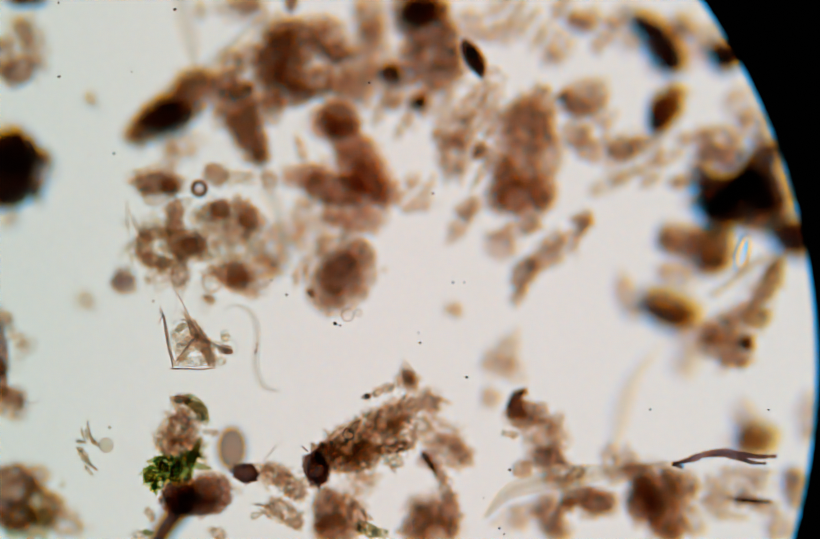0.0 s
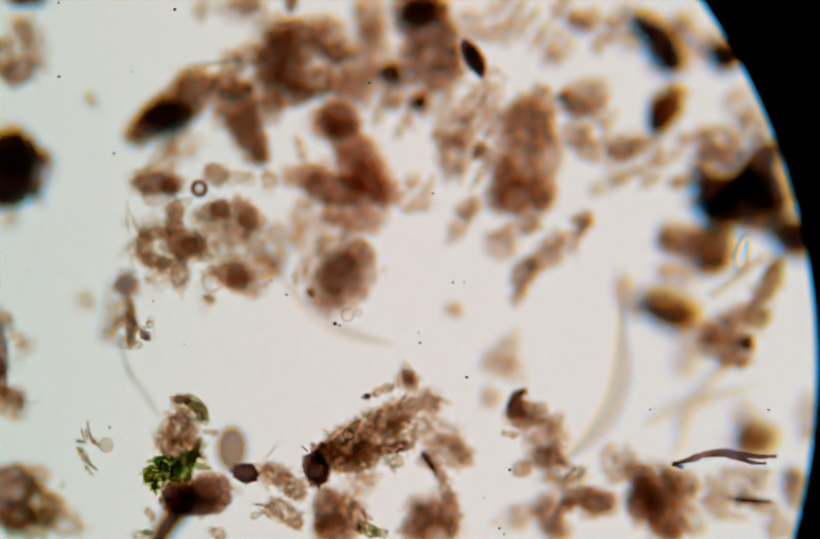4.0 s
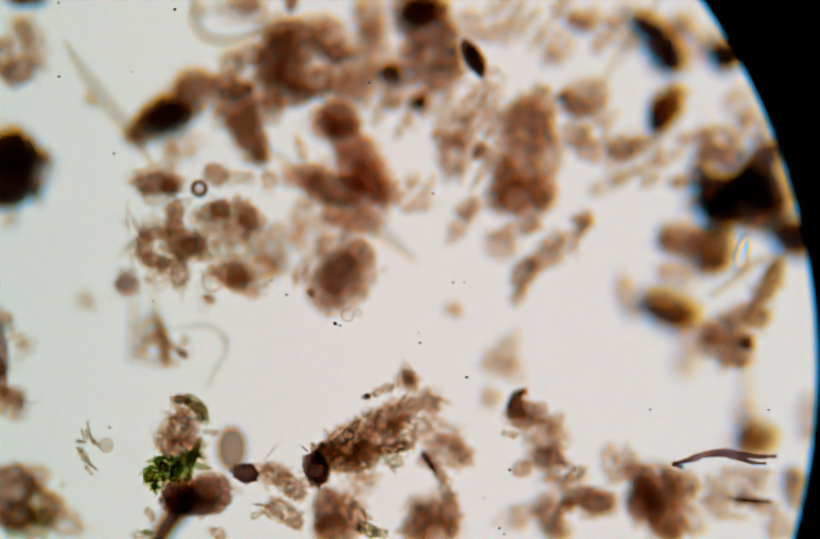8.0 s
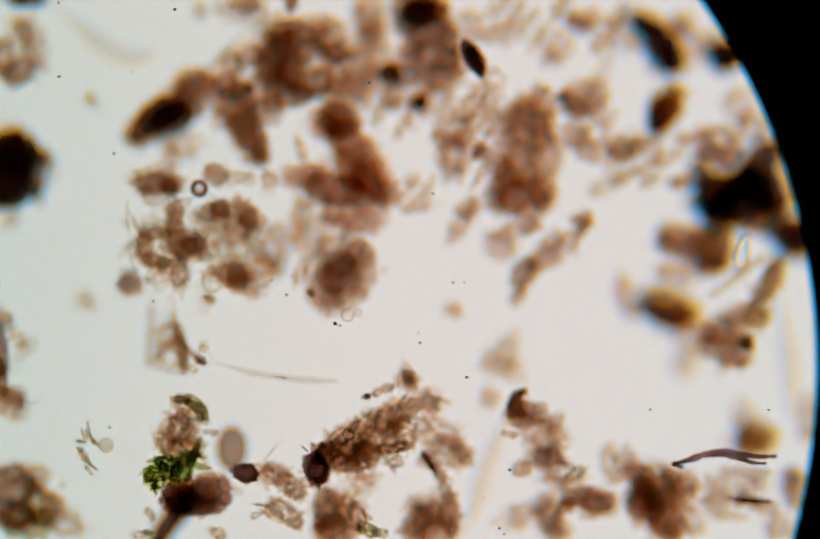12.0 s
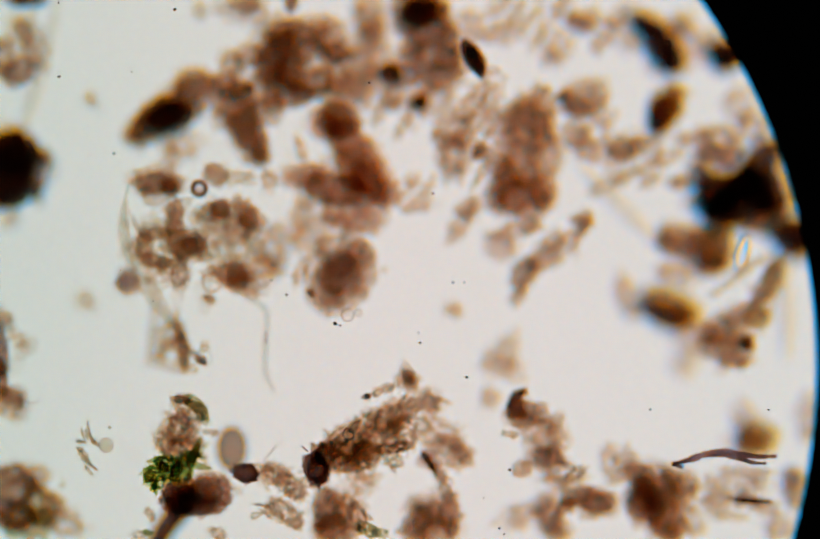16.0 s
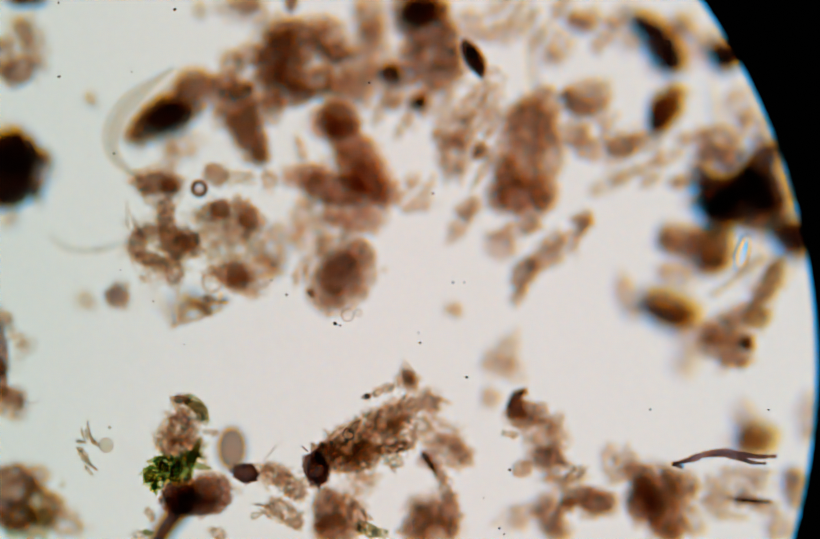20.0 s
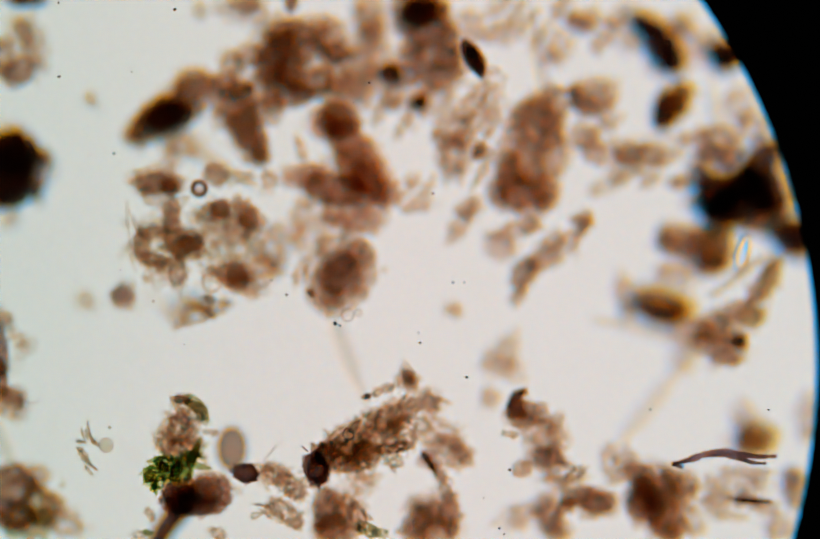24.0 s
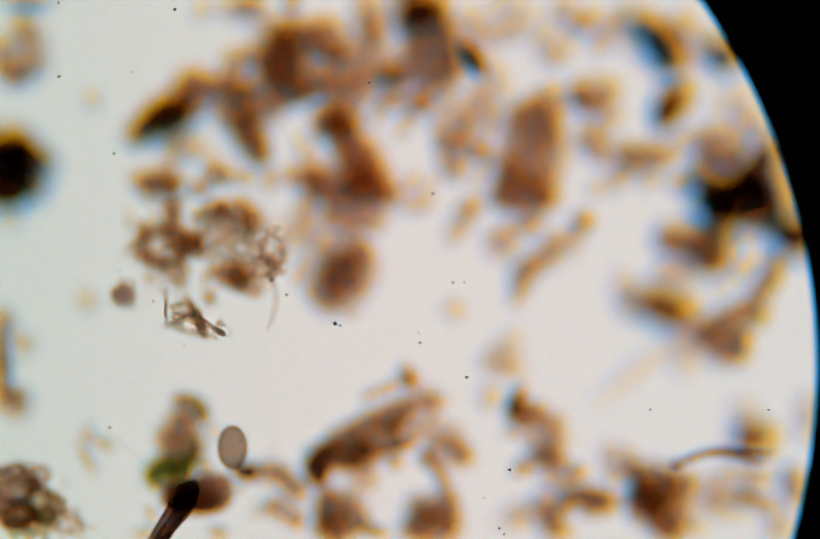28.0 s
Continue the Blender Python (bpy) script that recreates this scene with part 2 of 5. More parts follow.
def hairs(radii, count, reach):
    """Loose filaments that stick out of an ellipsoid's rim, as one mesh."""
    verts, faces = [], []
    for _ in range(count):
        a = rng.uniform(0, 2 * math.pi)
        p = Vector((math.cos(a) * radii[0] * 0.85, math.sin(a) * radii[1] * 0.85, rng.uniform(-0.5, 0.5) * radii[2]))
        d = Vector((math.cos(a), math.sin(a), 0))
        bend = d.cross(Vector((0, 0, 1))) * rng.uniform(-0.9, 0.9)
        long, wide, base = reach * rng.uniform(0.5, 1.4), rng.uniform(1.2, 2.8), len(verts)
        for k in range(6):
            t = k / 5
            c = p + d * long * t + bend * long * t * t
            side = (d + bend * 2 * t).cross(Vector((0, 0, 1))).normalized()
            for q in (side, Vector((0, 0, 1)), -side, Vector((0, 0, -1))):
                verts.append((c + q * wide / 2 * (1 - 0.7 * t)) * U)
        for k in range(5):
            for j in range(4):
                faces.append((base + k * 4 + j, base + k * 4 + (j + 1) % 4, base + k * 4 + 4 + (j + 1) % 4, base + k * 4 + 4 + j))
    return verts, faces


def empty(name, where):
    ob = new(name)
    ob.matrix_basis = Matrix.Translation(where)
    return ob


def turn(a):
    return Matrix.Rotation(-radians(a), 4, "Z")


def clump(top, *lobes, label="", name="debris_clump", category="debris", crust=1.0, grain=5.5, hair=0.12, rough=0.42, flatness=0.34):
    """A clump whose highest point lies at top. Each lobe: x, y, long and short half-axis, turn of the long axis, tone."""
    cx, cy = sum(b[0] for b in lobes) / len(lobes), sum(b[1] for b in lobes) / len(lobes)
    lead = lobes[0][5]
    if top < -20:
        top -= (20 if lead in "kdar" else 7) * min(max((math.hypot(cx - 343, cy - 700) - 250) / 600, 0), 1) + (12 + 14 * (cx > 1200) if lead == "k" else 0)
    thing = tagged(empty(name, place(cx, cy, top - 14)), label or NAME[lead] + " translucent sediment clump in water on the glass slide", category)
    base = thing.matrix_basis.translation
    for x, y, a, b, angle, tone in lobes:
        c = min(max(flatness * min(a, b), 4), 24)
        m = Matrix.Translation(place(x, y, top - c * 1.1) - base) @ turn(angle)
        big = a > 24
        deep = top < -15 or 12 < top < 50
        worn = rough * 1.25 if 12 < top < 50 else rough * 1.9 if tone in "hp" else rough * 0.5 if tone == "k" else rough
        lobe = part("lobe", mesh_of("lobe", *lumpy((a * (1.0 if deep else 0.9), b * (1.0 if deep else 0.9), c), worn, 5 if big and not deep else 4, 2.4)), TONE[tone], thing, m)
        for share in (0.62,) if deep and tone in "hp" else (0.72,) if tone == "k" else (0.80, 0.56) if deep else (0.84, 0.60) if tone in "d" else (0.84,):
            part("kernel", mesh_of("kernel", *lumpy((a * share, b * share, c * share * 0.9), rough, 4 if big else 3, 2.4)), TONE[tone], lobe,
                 pose(*(rng.uniform(-0.10, 0.10, 2) * (a, b) * U), 0))
        size = grain * (2.1 if deep else 0.82)
        loose = 1.2 if tone in "hp" else 1.05
        n = int(min(420 if deep else 700, max(12, crust * (2.6 if deep else 1.9) * a * b / (size * size))))
        part("grain_crust", mesh_of("grain_crust", *crumbs((a * loose, b * (loose + 0.25 * (b < 0.5 * a)), c * 0.9), n, size)), (SOFT.get(tone, SOFT["p"]) if deep else FLAKE.get(tone, FLAKE["h"])), lobe, kind="stuff")
        if hair and not 12 < top < 50:
            part("hair_fringe", mesh_of("hair_fringe", *hairs((a, b, c), int(2 + hair * (a + b) / 14), 12 + 0.2 * b)), FLAKE["p"], lobe, kind="stuff")
    return thing


def tube_mesh(points, widths, ring=10, flat=1.0, caps=True):
    """A tapering tube along points (micrometres, already in the thing's space)."""
    pts = [Vector(p) for p in points]
    verts, faces = [], []
    for i, p in enumerate(pts):
        d = (pts[min(i + 1, len(pts) - 1)] - pts[max(i - 1, 0)]).normalized()
        side = d.cross(Vector((0, 0, 1))).normalized()
        up = side.cross(d)
        for j in range(ring):
            a = 2 * math.pi * j / ring
            verts.append(p + side * math.cos(a) * widths[i] / 2 + up * math.sin(a) * widths[i] / 2 * flat)
    for i in range(len(pts) - 1):
        for j in range(ring):
            k = (j + 1) % ring
            faces.append((i * ring + j, i * ring + k, (i + 1) * ring + k, (i + 1) * ring + j))
    if caps:
        faces.append(tuple(range(ring))[::-1])
        faces.append(tuple((len(pts) - 1) * ring + j for j in range(ring)))
    return mesh_of("tube", [v * U for v in verts], faces)


def smooth(ctrl, n):
    """n points along a smooth curve through the control points."""
    c = np.array(ctrl, float)
    c = np.vstack((2 * c[0] - c[1], c, 2 * c[-1] - c[-2]))
    out = []
    for s in np.linspace(0, len(c) - 3 - 1e-9, n):
        i = int(s)
        t = s - i
        p0, p1, p2, p3 = c[i:i + 4]
        out.append(0.5 * ((2 * p1) + (p2 - p0) * t + (2 * p0 - 5 * p1 + 4 * p2 - p3) * t * t + (3 * p1 - p0 - 3 * p2 + p3) * t ** 3))
    return np.array(out)


def fibre(z, width, material, *ctrl, name="fibre", label="", category="fibre", n=24, taper=0.5, flat=0.7):
    """A bent fibre through the points x, y at height z."""
    pts = smooth(ctrl, n)
    mid = place(*pts[n // 2], z)
    w = [width * (taper + (1 - taper) * math.sin(math.pi * (0.08 + 0.84 * i / (n - 1)))) * rng.uniform(0.72, 1.25) for i in range(n)]
    ob = part(name, tube_mesh([(place(x, y, z) - mid) / U for x, y in pts], w, flat=flat), material, None, Matrix.Translation(mid))
    return tagged(ob, label, category)


# ---- the setting: slide, cover glass, condenser lamp, field stop ----
def slab(name, half_x, half_y, z0, z1, material, label):
    bm = bmesh.new()
    bmesh.ops.create_cube(bm, size=1.0, matrix=Matrix.Diagonal((2 * half_x * U, 2 * half_y * U, (z1 - z0) * U, 1)))
    ob = part(name, bm, material, None, Matrix.Translation((0, 0, (z0 + z1) / 2 * U)))
    return tagged(ob, label, "glass", kind="structure")


slab("floor", 2400, 1700, SLIDE_TOP - 1000, SLIDE_TOP, GLASS, "glass microscope slide under the water, uneven background light in its tint")


def disc(radius, count=96):
    bm = bmesh.new()
    bmesh.ops.create_circle(bm, cap_ends=True, segments=count, radius=radius * U)
    return bm


lamp = tagged(empty("condenser_lamp", Vector((-1414 * U, -752 * U, -LAMP_DOWN * U))), "round glowing condenser lamp below the glass slide", "lamp")
part("lens", disc(LAMP_R), lamp_glow("condenser_glow"), lamp, label="glowing front lens, bluish middle and orange rim")


def ring_mesh(inner, outer, thick, count=160):
    verts, faces = [], []
    for r, z in ((inner, 0), (outer, 0), (outer, -thick), (inner, -thick)):
        for j in range(count):
            a = 2 * math.pi * j / count
            verts.append((r * math.cos(a) * U, r * math.sin(a) * U, z * U))
    for q in range(4):
        for j in range(count):
            k = (j + 1) % count
            faces.append((q * count + j, q * count + k, (q + 1) % 4 * count + k, (q + 1) % 4 * count + j))
    return mesh_of("ring", verts, faces)


part("housing", ring_mesh(LAMP_R + 50, LAMP_R + 700, 1500), BLACK_METAL, lamp, label="black metal housing")
STOP_Z = -46.0
field_stop = tagged(empty("field_stop", place(343, 700, STOP_Z)), "black metal ring that bounds the round field of view", "aperture")
part("inner_lip", ring_mesh(1221, 1300, 6), BLACK_METAL, field_stop)
part("outer_ring", ring_mesh(1300, 1700, 40), BLACK_METAL, field_stop)

# ---- sediment: left edge and upper left ----
clump(-30, (8, 325, 74, 82, 80, "k"), (30, 295, 48, 40, 30, "k"), (84, 302, 16, 10, 30, "b"), (0, 340, 60, 62, 0, "k"))
clump(-30, (48, 70, 38, 34, 60, "p"), (65, 100, 40, 24, 70, "p"), (32, 138, 34, 26, -40, "d"), (5, 110, 40, 26, 80, "b"), (45, 60, 22, 15, 60, "b"))
clump(-34, (52, 0, 40, 14, 0, "k"), label="blackened flake of sediment in the water")
clump(-30, (318, 222, 56, 38, -15, "k"), (322, 218, 36, 24, -15, "k"), (370, 165, 40, 36, 0, "d"), (285, 242, 44, 30, -35, "d"), (340, 200, 58, 40, -40, "b"),
      (345, 278, 36, 22, -10, "p"), (258, 258, 20, 14, 0, "b"), (332, 300, 20, 14, 80, "p"))
clump(-28, (446, 200, 62, 42, 66, "d"), (476, 255, 58, 32, 70, "d"), (496, 292, 26, 14, 72, "d"), (462, 230, 60, 36, 68, "b"), (430, 160, 30, 24, 0, "b"))
clump(-26, (538, 100, 66, 56, 80, "d"), (530, 132, 54, 46, 90, "d"), (562, 72, 48, 38, 0, "d"), (476, 105, 30, 24, 0, "b"),
      (602, 160, 50, 28, -22, "d"), (566, 186, 40, 20, -15, "d"), (440, 122, 28, 24, 90, "b"), (474, 168, 12, 10, 0, "d"), (520, 205, 34, 24, 90, "b"),
      (510, 175, 40, 30, 60, "b"), (560, 140, 56, 40, 0, "b"))
clump(-28, (630, 72, 42, 32, 90, "b"), (636, 104, 30, 24, 0, "d"), (610, 60, 34, 24, 90, "b"), (645, 140, 36, 26, 60, "p"))
clump(-52, (702, 30, 48, 32, 90, "b"), (688, 130, 58, 42, 90, "b"), (715, 62, 30, 22, 90, "b"), (680, 170, 46, 34, 0, "p"), (660, 190, 36, 24, 20, "p"), (720, 110, 50, 30, 90, "p"))
clump(-28, (800, 8, 54, 46, 0, "d"), (818, 42, 48, 42, 90, "d"), (806, 20, 34, 28, 0, "k"), (856, 72, 36, 22, 75, "d"), (782, 40, 30, 24, 90, "d"))
clump(-30, (828, 112, 54, 40, 0, "d"), (842, 145, 44, 32, 0, "b"), (790, 95, 34, 28, 90, "b"), (790, 178, 36, 30, 0, "p"), (832, 190, 40, 34, 90, "p"),
      (746, 140, 20, 17, 0, "k"), (750, 188, 26, 22, 90, "b"), (803, 196, 10, 8, 0, "k"))
clump(-20, (905, 110, 42, 17, 62, "k"), (904, 111, 38, 14, 62, "k"), name="mineral_grain", category="mineral", label="blackish lens-shaped mineral grain in the water", rough=0.08, crust=0.05, hair=0)
clump(-45, (905, 52, 34, 22, 80, "p"), (940, 62, 18, 12, -60, "p"), (972, 66, 26, 18, -40, "p"))
clump(-24, (870, 242, 42, 28, -20, "b"), (905, 200, 50, 26, -60, "p"), (886, 266, 26, 22, 0, "b"), (870, 302, 38, 30, 90, "b"), (915, 288, 20, 13, -60, "d"),
      (842, 270, 18, 13, 60, "p"), (938, 190, 46, 18, -75, "p"))
rust = clump(-22, (1000, 305, 108, 62, 92, "r"), (994, 372, 66, 42, 0, "r"), (1012, 240, 62, 46, 90, "b"), (1040, 376, 28, 25, 0, "b"), (974, 240, 38, 26, -60, "p"), (1036, 206, 46, 26, 80, "b"),
      (986, 330, 60, 50, 90, "b"), (1050, 300, 60, 18, 90, "p"), (950, 385, 28, 20, 60, "b"), label="large rusty brown sediment clump in water on the slide")
clump(-46, (1110, 46, 32, 19, 10, "d"), (1120, 32, 32, 14, 0, "p"))
clump(-46, (1070, 88, 32, 26, 90, "p"), (1048, 112, 18, 16, 0, "p"))
east_a = clump(-40, (1116, 190, 42, 36, 0, "b"), (1106, 206, 34, 18, 10, "d"), (1146, 180, 30, 18, 90, "p"), (1076, 182, 18, 10, -30, "d"), (1156, 230, 22, 15, -30, "p"))
east_b = clump(-38, (1120, 284, 30, 22, 40, "b"), (1104, 258, 28, 20, 0, "p"), (1148, 276, 26, 14, 0, "p"), (1196, 284, 40, 22, -15, "b"), (1172, 302, 32, 16, -15, "p"), (1230, 270, 24, 12, -10, "p"))
clump(-40, (1232, 50, 40, 20, 42, "k"), (1262, 84, 50, 30, 55, "k"), (1280, 112, 32, 26, 70, "k"), (1290, 116, 30, 26, 70, "d"), (1302, 48, 26, 16, 40, "d"), (1272, 70, 52, 20, 50, "b"), (1196, 66, 32, 24, 50, "p"), (1238, 46, 32, 18, 20, "d"), (1345, 88, 36, 26, -60, "p"))
# Tone "a" lobes, here and below, are the orange edge fringe built as shapes.
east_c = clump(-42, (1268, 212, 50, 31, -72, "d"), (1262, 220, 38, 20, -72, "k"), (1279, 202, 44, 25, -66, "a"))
clump(-44, (1384, 104, 34, 26, 40, "k"), (1388, 108, 32, 24, 40, "k"), label="blackened flake beside the rim of the field")
clump(-50, (1414, 206, 36, 26, 80, "p"), (1440, 242, 30, 24, 60, "p"))
clump(-42, (1376, 264, 46, 26, 8, "b"), (1360, 292, 34, 18, 10, "d"), (1328, 264, 34, 12, 0, "p"), (1398, 300, 26, 18, -40, "r"))
clump(-44, (1366, 372, 50, 40, 60, "k"), (1378, 396, 52, 40, 20, "k"), (1452, 318, 56, 36, -62, "k"), (1440, 352, 52, 46, 0, "k"), (1424, 392, 60, 42, 10, "k"), (1460, 386, 44, 38, 0, "k"), (1416, 360, 40, 36, 0, "k"),
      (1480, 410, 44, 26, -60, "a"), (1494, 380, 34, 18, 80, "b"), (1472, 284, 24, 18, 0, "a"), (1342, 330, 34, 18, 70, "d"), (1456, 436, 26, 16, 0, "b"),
      label="large blackened sediment mass beside the rim of the field")
clump(-48, (1516, 452, 44, 38, 0, "k"), (1530, 450, 36, 34, 0, "k"), label="blackened lump beside the rim of the field")
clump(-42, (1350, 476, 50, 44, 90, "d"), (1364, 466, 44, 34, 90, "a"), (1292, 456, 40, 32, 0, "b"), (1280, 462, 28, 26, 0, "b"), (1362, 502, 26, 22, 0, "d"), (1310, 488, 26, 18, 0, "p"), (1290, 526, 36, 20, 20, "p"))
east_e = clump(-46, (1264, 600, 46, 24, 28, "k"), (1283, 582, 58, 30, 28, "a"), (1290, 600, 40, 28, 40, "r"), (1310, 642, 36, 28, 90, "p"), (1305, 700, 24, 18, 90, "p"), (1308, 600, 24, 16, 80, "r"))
east_d = clump(-34, (1400, 626, 50, 34, -30, "p"), (1378, 642, 44, 32, -40, "b"), (1464, 544, 50, 18, -65, "b"), (1390, 662, 46, 30, 20, "p"), (1402, 688, 34, 16, 0, "d"), (1426, 655, 14, 12, 0, "k"),
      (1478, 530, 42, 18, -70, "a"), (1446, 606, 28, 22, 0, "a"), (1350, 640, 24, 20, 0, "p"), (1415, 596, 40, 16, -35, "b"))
clump(-62, (1195, 560, 36, 20, 80, "p"))
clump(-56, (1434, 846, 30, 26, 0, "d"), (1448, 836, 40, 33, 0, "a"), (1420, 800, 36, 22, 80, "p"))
clump(-58, (1540, 795, 38, 20, 90, "p"))
clump(-45, (1298, 350, 22, 15, 0, "b"))
clump(-40, (1160, 352, 36, 14, -30, "h"), label="faint clear shred of matter in the water")
clump(-30, (456, 18, 40, 26, 0, "p"), (470, 10, 28, 16, 0, "b"))
clump(-30, (556, 6, 18, 12, 90, "v"))
clump(-45, (950, 12, 34, 12, -40, "p"), (1010, 40, 30, 10, -55, "h"))

# ---- sediment: middle ----
clump(-20, (298, 344, 48, 26, 0, "b"), (290, 352, 40, 22, 0, "b"), (326, 358, 18, 16, 0, "d"), (412, 332, 26, 20, 0, "b"), (450, 340, 36, 13, 0, "h"), (515, 346, 18, 14, 90, "p"))
west_a = clump(20, (352, 470, 40, 30, 20, "b"), (274, 470, 26, 18, 70, "b"), (300, 500, 34, 14, 10, "b"), (300, 445, 36, 10, -10, "b"), (336, 452, 40, 20, 80, "b"), (345, 522, 36, 18, 90, "b"), (372, 468, 24, 22, 0, "d"),
      (310, 530, 30, 20, 0, "p"), (334, 408, 28, 18, 90, "b"))
clump(52, (310, 470, 56, 46, 20, "h"), (430, 450, 70, 54, 30, "h"), crust=0.3, hair=0, label="faint clear tan haze of fine matter round the shreds")
west_b = clump(44, (240, 538, 23, 21, 0, "v"))
clump(-18, (420, 400, 20, 19, 0, "d"), (400, 410, 20, 15, 0, "p"), (430, 446, 36, 24, 0, "p"), (480, 420, 26, 24, 50, "b"), (470, 408, 34, 22, 50, "b"), (455, 425, 40, 34, 0, "p"))
clump(24, (436, 522, 44, 22, 5, "b"), (450, 522, 34, 18, 0, "b"), (452, 534, 28, 17, 0, "b"), (482, 546, 32, 22, 0, "p"), (400, 570, 12, 7, 20, "b"))
clump(-26, (690, 312, 66, 44, 62, "r"), (636, 232, 50, 38, 10, "r"), (622, 240, 30, 24, 0, "r"), (665, 270, 46, 34, 50, "r"), (700, 345, 50, 34, 50, "r"), (640, 354, 96, 32, 10, "r"), (588, 336, 46, 24, 6, "r"),
      (656, 400, 60, 42, 20, "r"), (736, 366, 38, 30, 30, "r"), (694, 422, 40, 28, 0, "r"), (640, 362, 62, 30, 14, "d"), (575, 285, 26, 8, 70, "p"), (674, 292, 66, 38, 60, "r"), (648, 226, 44, 30, 20, "d"), (712, 352, 52, 42, 40, "r"), label="large crooked rusty brown sediment clump in the water")
clump(-40, (575, 412, 30, 18, 90, "p"))
clump(-66, (600, 452, 44, 30, -30, "p"), (548, 444, 28, 20, 0, "p"), crust=0.3, label="pale tan cloudy shred deep in the water")
clump(-15.5, (650, 526, 84, 66, -62, "b"), (650, 525, 82, 63, -60, "d"), (646, 520, 46, 38, -60, "v"), (628, 566, 34, 28, 0, "b"), (690, 486, 36, 28, 60, "b"), (594, 560, 6, 5, 60, "v"),
      label="rounded brown sediment ball in the water", crust=0.35, hair=0.0, grain=4.5, rough=0.1)
clump(-20, (575, 518, 26, 12, -70, "p"))
clump(-32, (800, 386, 24, 15, -20, "p"), (896, 395, 28, 18, -30, "b"), (878, 432, 34, 14, -55, "p"))
clump(-44, (864, 592, 15, 12, 0, "h"))
clump(-24, (955, 470, 34, 28, 30, "r"), (985, 440, 42, 14, -10, "p"), (1004, 520, 36, 22, -50, "d"), (1050, 482, 46, 26, -50, "b"), (995, 558, 24, 13, -70, "b"), (1012, 430, 22, 18, 0, "b"),
      (1080, 455, 42, 9, -40, "p"), (1108, 450, 40, 9, -60, "b"), (1110, 420, 22, 9, 10, "b"))
clump(-44, (965, 676, 36, 22, -65, "h"), (955, 700, 34, 22, 0, "p"), (936, 760, 18, 14, 0, "p"))

# ---- sediment: lower part ----
clump(-3, (700, 832, 78, 40, -36, "b"), (662, 852, 56, 40, -30, "b"), (742, 800, 52, 28, -36, "p"), (778, 782, 36, 20, -30, "p"), (652, 872, 50, 36, 0, "b"),
      (604, 896, 34, 24, 75, "n"), (608, 900, 26, 20, 75, "v"), (622, 868, 28, 26, 0, "d"), (752, 856, 38, 11, -8, "d"), (722, 850, 60, 34, -34, "h"), (692, 874, 44, 26, -24, "b"), (772, 822, 34, 26, 60, "p"),
      label="long granular brown sediment clump on the slide", crust=0.9, grain=5, hair=0.3)
clump(-16, (784, 728, 24, 15, 70, "b"), (781, 722, 15, 10, 60, "d"), (824, 770, 22, 14, 80, "b"), (822, 768, 26, 20, 80, "p"))
clump(-3, (722, 750, 14, 7, -30, "p"), (740, 742, 14, 9, -20, "p"), (756, 735, 11, 5, -30, "h"), (701, 758, 9, 6, -20, "v"), (703, 757, 5, 4, 0, "n"), label="small pale floc with a dark tip", crust=0.9, grain=3.6, hair=0.4)
clump(-16, (856, 862, 42, 30, 30, "b"), (846, 830, 38, 30, 20, "p"), (884, 868, 22, 13, 0, "p"), (820, 882, 26, 6, 55, "k"), (836, 900, 30, 10, 60, "b"), (848, 934, 22, 9, 85, "p"), (808, 815, 22, 14, 90, "h"), crust=0.9, grain=5, hair=0.3)
clump(-20, (826, 985, 46, 34, 0, "b"), (800, 1006, 40, 30, -50, "d"), (856, 985, 50, 22, 90, "d"), (828, 1016, 48, 32, 0, "b"), (806, 962, 30, 20, 0, "p"))
clump(-16, (634, 985, 56, 36, 90, "b"), (622, 975, 44, 24, 90, "d"), (640, 1012, 36, 30, 0, "d"), (672, 985, 42, 26, 90, "p"), (690, 925, 30, 20, 0, "p"), crust=0.9)
clump(-4, (684, 988, 30, 18, 70, "b"), (702, 1012, 26, 14, 20, "e"), (726, 1018, 18, 10, 10, "e"), (666, 962, 22, 14, 60, "p"), crust=1.0, grain=5, hair=0.3)
clump(-8, (524, 906, 30, 22, 0, "p"), (522, 902, 22, 15, 10, "b"), (556, 932, 38, 20, 35, "b"), (560, 936, 26, 13, 35, "b"), (590, 922, 20, 12, 0, "p"), (494, 894, 26, 8, 10, "p"), crust=0.6, grain=4.4, hair=0.2)
clump(-8, (546, 980, 40, 20, 40, "b"), (524, 972, 20, 14, 30, "p"), (562, 998, 18, 12, 20, "p"), (500, 966, 18, 3, 10, "m"), (508, 982, 16, 3, 40, "m"), crust=0.6, grain=4.4, hair=0.4)
clump(-2, (468, 903, 27, 19, 12, "n"), (470, 906, 22, 15, 12, "v"), label="dark maroon angular flake in the water", rough=0.35, crust=0.3, hair=0)
clump(28, (380, 950, 60, 38, -6, "v"), (340, 952, 34, 32, 0, "v"), (346, 950, 40, 28, 10, "v"), (372, 962, 52, 22, 0, "v"), (408, 936, 36, 32, 0, "b"), (404, 944, 38, 34, 0, "b"), crust=0.25, hair=0.0, rough=0.3, label="dark purplish brown sediment lump at a charred stalk")


